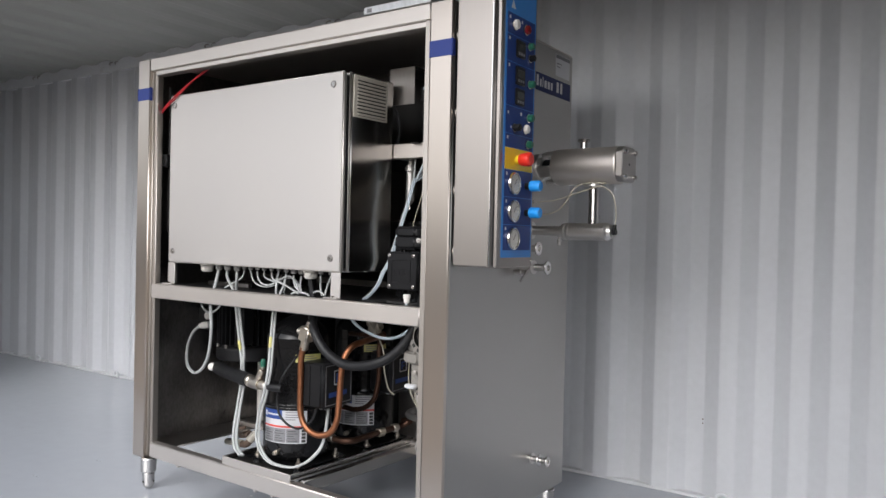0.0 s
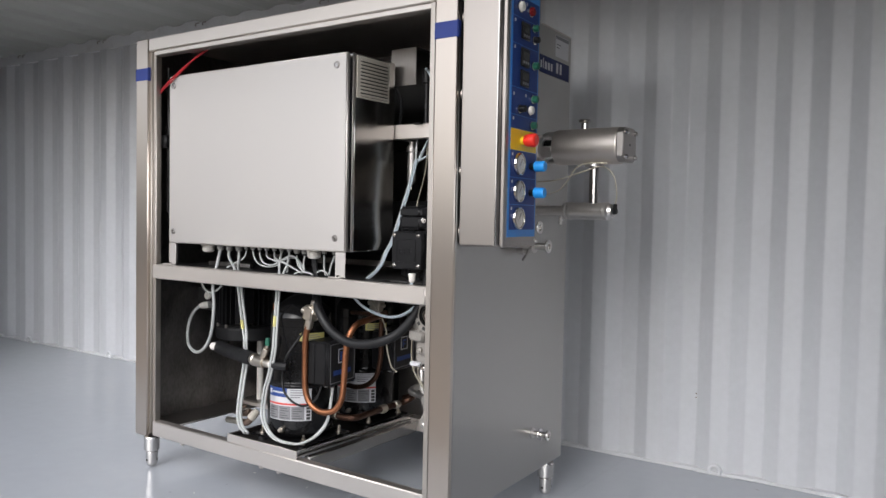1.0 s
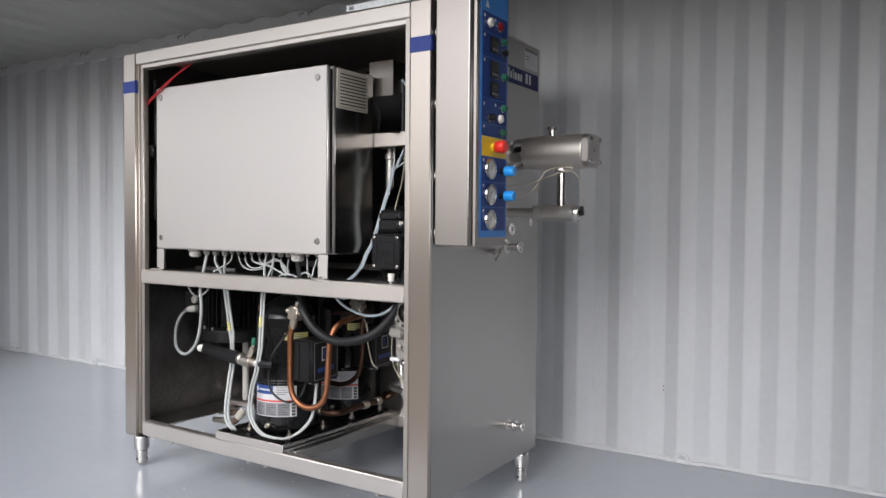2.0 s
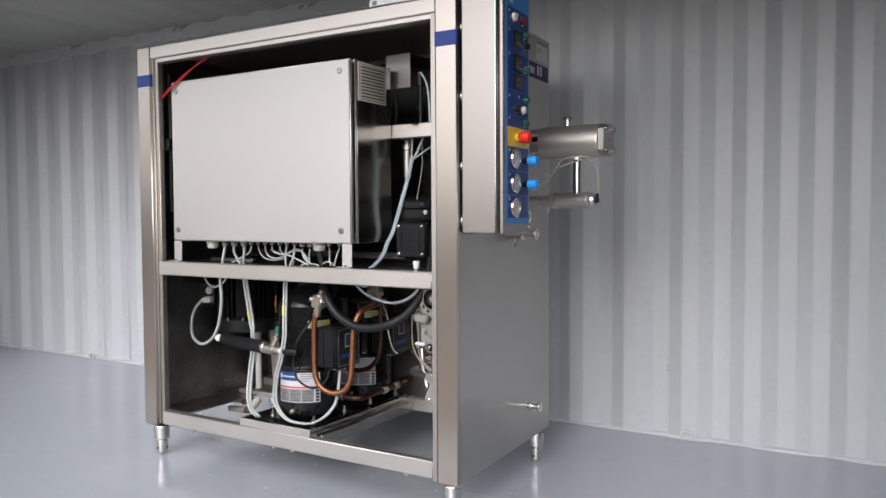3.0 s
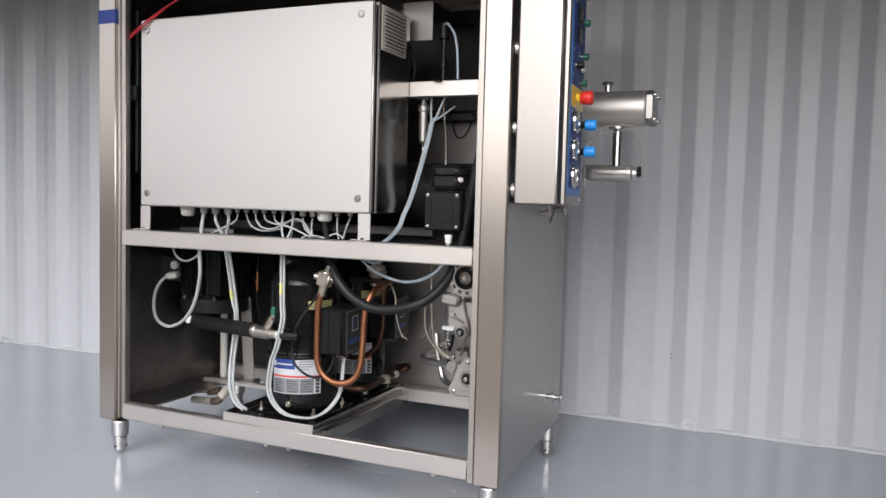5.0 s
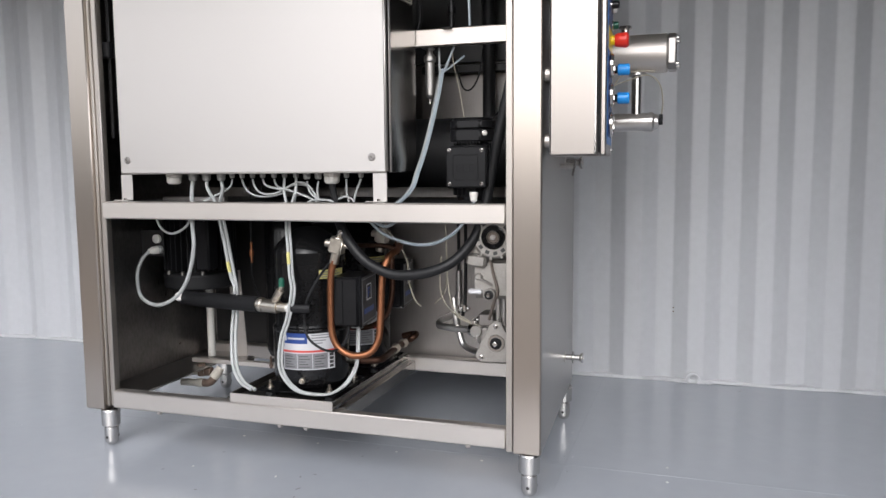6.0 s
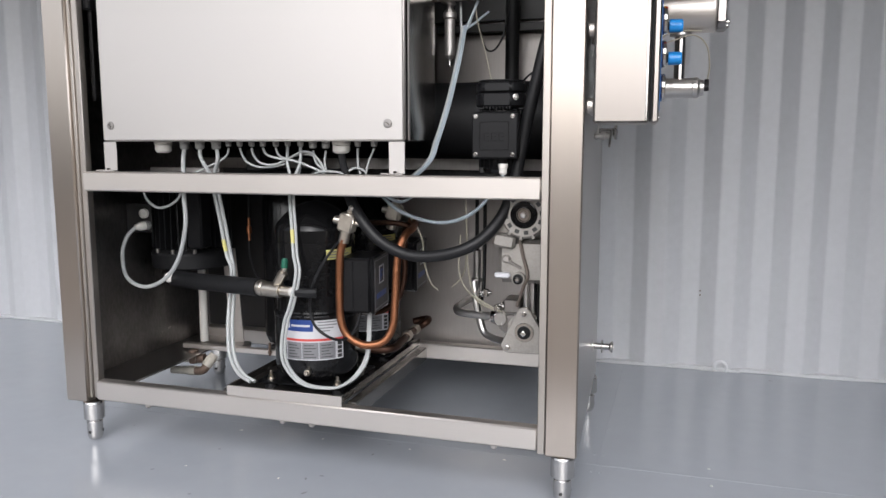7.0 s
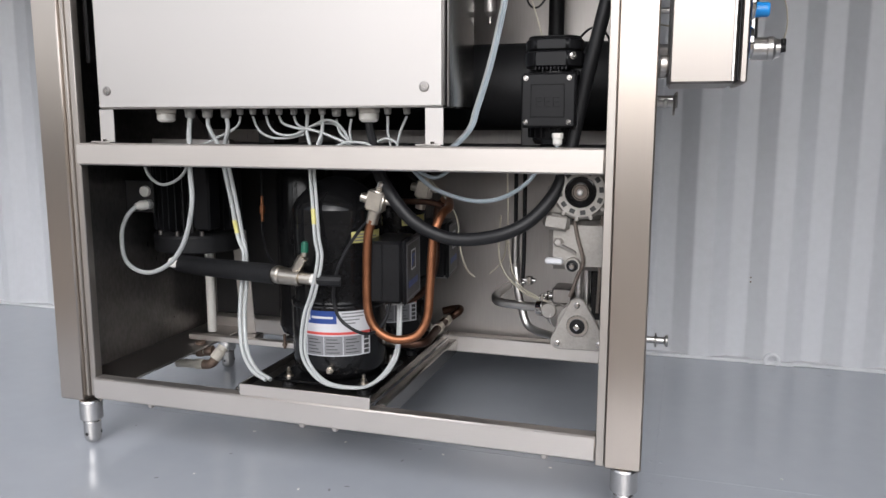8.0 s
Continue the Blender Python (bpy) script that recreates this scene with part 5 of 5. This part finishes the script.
for z in (1.268, 1.186, 1.104):
    y = 0.075
    gauge = part("gauge", turned([(0, 0.0335), (0.004, 0.0345), (0.010, 0.0335), (0.012, 0.031), (0.012, 0.0295), (0.006, 0.029)], (F2, y, z), (1, y, z), 32), steel_polished, ctl, "round pressure gauge")
    part("dial", turned([(0, 0.0285), (0.0062, 0.0285)], (F2 + 0.0005, y, z), (1, y, z), 32), white_plastic, gauge)
    for a in range(-130, 131, 26):
        d = Vector((0, math.sin(radians(a)), math.cos(radians(a))))
        c = Vector((F2 + 0.0068, y, z)) + d * 0.023
        part("tick", block(c.x, c.y - 0.0011, c.z - 0.0011, c.x + 0.0003, c.y + 0.0011, c.z + 0.0011, 0.0001), ink, gauge)
    part("needle", moved(block(0, -0.001, -0.006, 0.0006, 0.001, 0.020, 0.0002), Matrix.Translation((F2 + 0.0072, y, z)) @ Matrix.Rotation(radians(-38), 4, "X")), ink, gauge)
    glass = part("glass", turned([(0, 0.029), (0.0012, 0.029)], (F2 + 0.0088, y, z), (1, y, z), 32), gauge_glass, gauge)
    glass.visible_shadow = False
for z in (1.266, 1.184):
    k = part("regulator", merge(rod((F2, 0.157, z), (F2 + 0.018, 0.157, z), 0.011, 14)), black_plastic, ctl)
    part("knob", turned([(0.018, 0.0155), (0.020, 0.017), (0.048, 0.0165), (0.052, 0.0145)], (F2, 0.157, z), (1, 0.157, z), 24), knob_blue, k, "bright blue knob")
stop = part("stop_button", merge(rod((F2, 0.096, 1.341), (F2 + 0.012, 0.096, 1.341), 0.014, 16)), yellow, ctl)
part("mushroom", turned([(0.012, 0.0165), (0.018, 0.019), (0.040, 0.0215), (0.046, 0.0205), (0.050, 0.016)], (F2, 0.096, 1.341), (1, 0.096, 1.341), 26), red, stop, "red emergency stop button")


def button(y, z, mat, r=0.0125, out=0.012, label=""):
    b = part("button", turned([(0, r * 1.2), (0.004, r * 1.2), (0.005, r)], (F2, y, z), (1, y, z), 18), steel_polished, ctl)
    part("button_cap", turned([(0.005, r), (0.005 + out, r * 0.95), (0.007 + out, r * 0.7)], (F2, y, z), (1, y, z), 18), mat, b, label)


button(0.063, 1.738, white_plastic, 0.0145, 0.008, "white button")
button(0.133, 1.738, dark_red, 0.014, 0.008, "dark red button")
button(0.156, 1.692, green, 0.011, 0.012, "green button")
button(0.161, 1.657, black_plastic, 0.0105, 0.014, "black button")
button(0.161, 1.577, green, 0.0115, 0.014, "green button")
button(0.160, 1.474, green, 0.0115, 0.014, "green button")
button(0.070, 1.434, black_plastic, 0.011, 0.018, "black selector")
button(0.141, 1.438, white_plastic, 0.013, 0.008, "white button")
button(0.158, 1.393, green, 0.0115, 0.012, "green button")
for y, z, h in ((0.100, 1.672, 0.052), (0.100, 1.592, 0.056), (0.100, 1.529, 0.050)):
    d = part("display", block(F2, y - 0.028, z - h / 2, F2 + 0.006, y + 0.028, z + h / 2, 0.002), black_plastic, ctl, "dark digital display")
    part("screen", block(F2 + 0.0061, y - 0.021, z - 0.006, F2 + 0.0067, y + 0.021, z + 0.016, 0.0003), screen_dark, d)
    for i in range(3):
        part("key", block(F2 + 0.0061, y - 0.018 + 0.014 * i, z - 0.019, F2 + 0.0067, y - 0.009 + 0.014 * i, z - 0.011, 0.0003), label_grey, d)
for y, z in ((0.036, 1.617), (0.036, 1.478), (0.036, 1.405), (0.116, 1.482), (0.036, 1.696), (0.036, 1.758), (0.110, 1.757), (0.036, 1.298), (0.036, 1.216), (0.036, 1.135)):
    part("symbol", block(FX + 0.0027, y - 0.004, z - 0.006, FX + 0.0031, y + 0.004, z + 0.003, 0.0001), paper, ctl)
tri_mark = prism([(FX + 0.0016, 0.043, 1.785), (FX + 0.0016, 0.070, 1.785), (FX + 0.0016, 0.054, 1.812)], (0.0006, 0, 0))
part("emblem", tri_mark, paper, ctl)
for z in (1.035, 1.90):
    part("door_screw", screw(0.1868, 0.206, z, 0.004, (1, 0, 0)), steel_polished, ctl)
# the box stands square to the leaning side panel
ctl.rotation_euler.z = radians(2.67)
ctl.location = (0.0942, 0.1199, 1.02)

# ---- outlet pump on the side panel ----
ob = thing("outlet_pump", (0.0, 0.55, 1.37), "satin stainless outlet pump with a pipe loop below", "pump")
AY, AZ = 0.55, 1.360
part("coupling", turned([(0, 0.05), (0.040, 0.05), (0.041, 0.040), (0.058, 0.040)], (-0.022, AY, AZ), (1, AY, AZ), 28), steel_turned, ob)
part("coupling_core", rod((0.036, AY, AZ), (0.083, AY, AZ), 0.030, 20), black_plastic, ob, "dark coupling")
for k in range(4):
    part("cage_bar", moved(block(0.0362, -0.020, 0.043, 0.0828, 0.020, 0.056, 0.003), Matrix.Translation((0, AY, AZ)) @ Matrix.Rotation(math.pi / 2 * k + 0.35, 4, "X")), steel_turned, ob)
part("barrel", turned([(0.0, 0.058), (0.003, 0.063), (0.10, 0.0635), (0.1005, 0.0631), (0.1012, 0.0635), (0.238, 0.0635), (0.243, 0.061)], (0.083, AY, AZ), (1, AY, AZ), 44), steel_h, ob, "satin steel barrel")
end = part("end_plate", prism([(0.3265, AY + 0.072 * math.cos(a), AZ + 0.072 * math.sin(a)) for a in [math.pi / 4 + s + math.pi / 2 * k for k in range(4) for s in (-0.16, 0.16)]], (0.026, 0, 0), 0.003), steel_dark, ob)
for k in range(4):
    a = math.pi / 4 + math.pi / 2 * k
    y, z = AY + 0.058 * math.cos(a), AZ + 0.058 * math.sin(a)
    part("nut", turned([(0, 0.009), (0.008, 0.009), (0.011, 0.005)], (0.3526, y, z), (1, y, z), 6), steel_polished, end)
part("drain_hole", turned([(0, 0.005), (0.001, 0.004)], (0.3526, AY, AZ), (1, AY, AZ), 10), ink, end)
part("inlet", turned([(0, 0.0125), (0.022, 0.0125), (0.026, 0.021), (0.032, 0.022), (0.035, 0.020), (0.035, 0.013)], (0.185, AY, AZ + 0.0600), (0.185, AY, 3), 24), steel_polished, ob, "small clamp ferrule")
part("outlet_flange", turned([(0, 0.032), (0.010, 0.032), (0.013, 0.018)], (0.225, AY, AZ - 0.0600), (0.225, AY, 0), 26), steel_turned, ob)
part("down_pipe", rod((0.225, AY, AZ - 0.073), (0.225, AY, 1.159), 0.0165, 20), steel_polished, ob)
part("lower_barrel", turned([(0.0, 0.024), (0.003, 0.031), (0.012, 0.032), (0.014, 0.030), (0.135, 0.030), (0.137, 0.0315), (0.15, 0.0315), (0.156, 0.026), (0.168, 0.023)], (0.130, AY, 1.134), (1, AY, 1.134), 32), steel_turned, ob)
part("feed_pipe", rod((-0.02, AY, 1.136), (0.112, AY, 1.134), 0.0175, 20), steel_turned, ob)
part("clamp", merge(turned([(0, 0.026), (0.004, 0.030), (0.013, 0.030), (0.017, 0.026)], (0.112, AY, 1.134), (1, AY, 1.134), 26), block(0.116, AY - 0.055, 1.094, 0.128, AY - 0.035, 1.107, 0.003), rod((0.122, AY - 0.045, 1.084), (0.122, AY - 0.045, 1.114), 0.006, 8)), steel_turned, ob)
part("wall_flange", turned([(0, 0.032), (0.006, 0.032), (0.008, 0.022)], (-0.019, AY, 1.136), (1, AY, 1.136), 24), steel_turned, ob)
part("sensor", merge(rod((0.298, AY, 1.134), (0.312, AY, 1.136), 0.012, 12), rod((0.306, AY, 1.136), (0.306, AY, 1.159), 0.007, 10)), black_plastic, ob, "black sensor plug")
cable([(0.306, AY, 1.150), (0.312, AY - 0.005, 1.20), (0.300, AY - 0.01, 1.26), (0.262, AY - 0.02, 1.288), (0.20, AY - 0.035, 1.272), (0.11, AY - 0.05, 1.243), (0.03, AY - 0.06, 1.235), (-0.016, AY - 0.06, 1.235)], 0.0022, cable_cream, "thin pale sensor cable")
cable([(0.285, AY - 0.03, 1.298), (0.225, AY - 0.035, 1.300), (0.175, AY - 0.04, 1.285), (0.145, AY - 0.05, 1.235), (0.11, AY - 0.055, 1.202), (0.05, AY - 0.06, 1.19), (-0.016, AY - 0.06, 1.20)], 0.0024, cable_cream, "thin cream hose under the outlet pump", "hose", "hose", "hoses")
solid("hose_fitting", rod((-0.016, AY - 0.06, 1.235), (0.025, AY - 0.06, 1.235), 0.008, 8), steel_polished, "small steel hose fitting", "fitting", "hose fittings")


def stub(y, z, out, r, name="sanitary_stub", label="short polished sanitary pipe stub on the side panel"):
    x = 0.0062 - 0.0466 * (y - 0.04)
    s = thing(name, (x, y, z), label, "pipe stub", "pipe stubs")
    part("collar", turned([(0, r * 1.9), (0.003, r * 1.9), (0.004, r * 1.1)], (x, y, z), (1, y, z), 22), steel_turned, s)
    part("tube", rod((x + 0.004, y, z), (out - 0.006, y, z), r, 18), steel_polished, s)
    part("ferrule", turned([(0, r), (0.006, r * 1.75), (0.011, r * 1.8), (0.013, r * 1.7), (0.013, r * 0.8), (0.008, r * 0.75)], (out - 0.010, y, z), (1, y, z), 22), steel_polished, s)


stub(0.600, 0.292, 0.045, 0.0105)
clampring = thing("pipe_clamp", (0.012, 0.60, 0.292), "polished clamp ring on the drain stub", "clamp", "pipe clamps")
part("ring", turned([(0, 0.010), (0.0015, 0.0215), (0.004, 0.0225), (0.0065, 0.0215), (0.008, 0.010)], (0.008, 0.60, 0.292), (1, 0.60, 0.292), 24), steel_polished, clampring)
stub(0.575, 1.001, 0.040, 0.0135)
stub(0.510, 1.071, 0.037, 0.0135)
lever = thing("cock_handle", (0.0, 0.43, 0.985), "small steel cock with a wing handle on the side panel", "cock")
part("stem", rod((-0.0115, 0.43, 0.988), (0.034, 0.43, 0.988), 0.009, 12), steel_turned, lever)
part("nut", rod((0.008, 0.43, 0.988), (0.020, 0.43, 0.988), 0.014, 6), steel_turned, lever)
part("wing", moved(merge(block(-0.003, -0.05, -0.005, 0.003, -0.004, 0.005, 0.002), block(-0.003, 0.004, -0.005, 0.003, 0.03, 0.005, 0.002), rod((-0.004, 0, 0), (0.004, 0, 0), 0.009, 12)), Matrix.Translation((0.036, 0.43, 0.988)) @ Matrix.Rotation(radians(38), 4, "X")), steel_dark, lever)
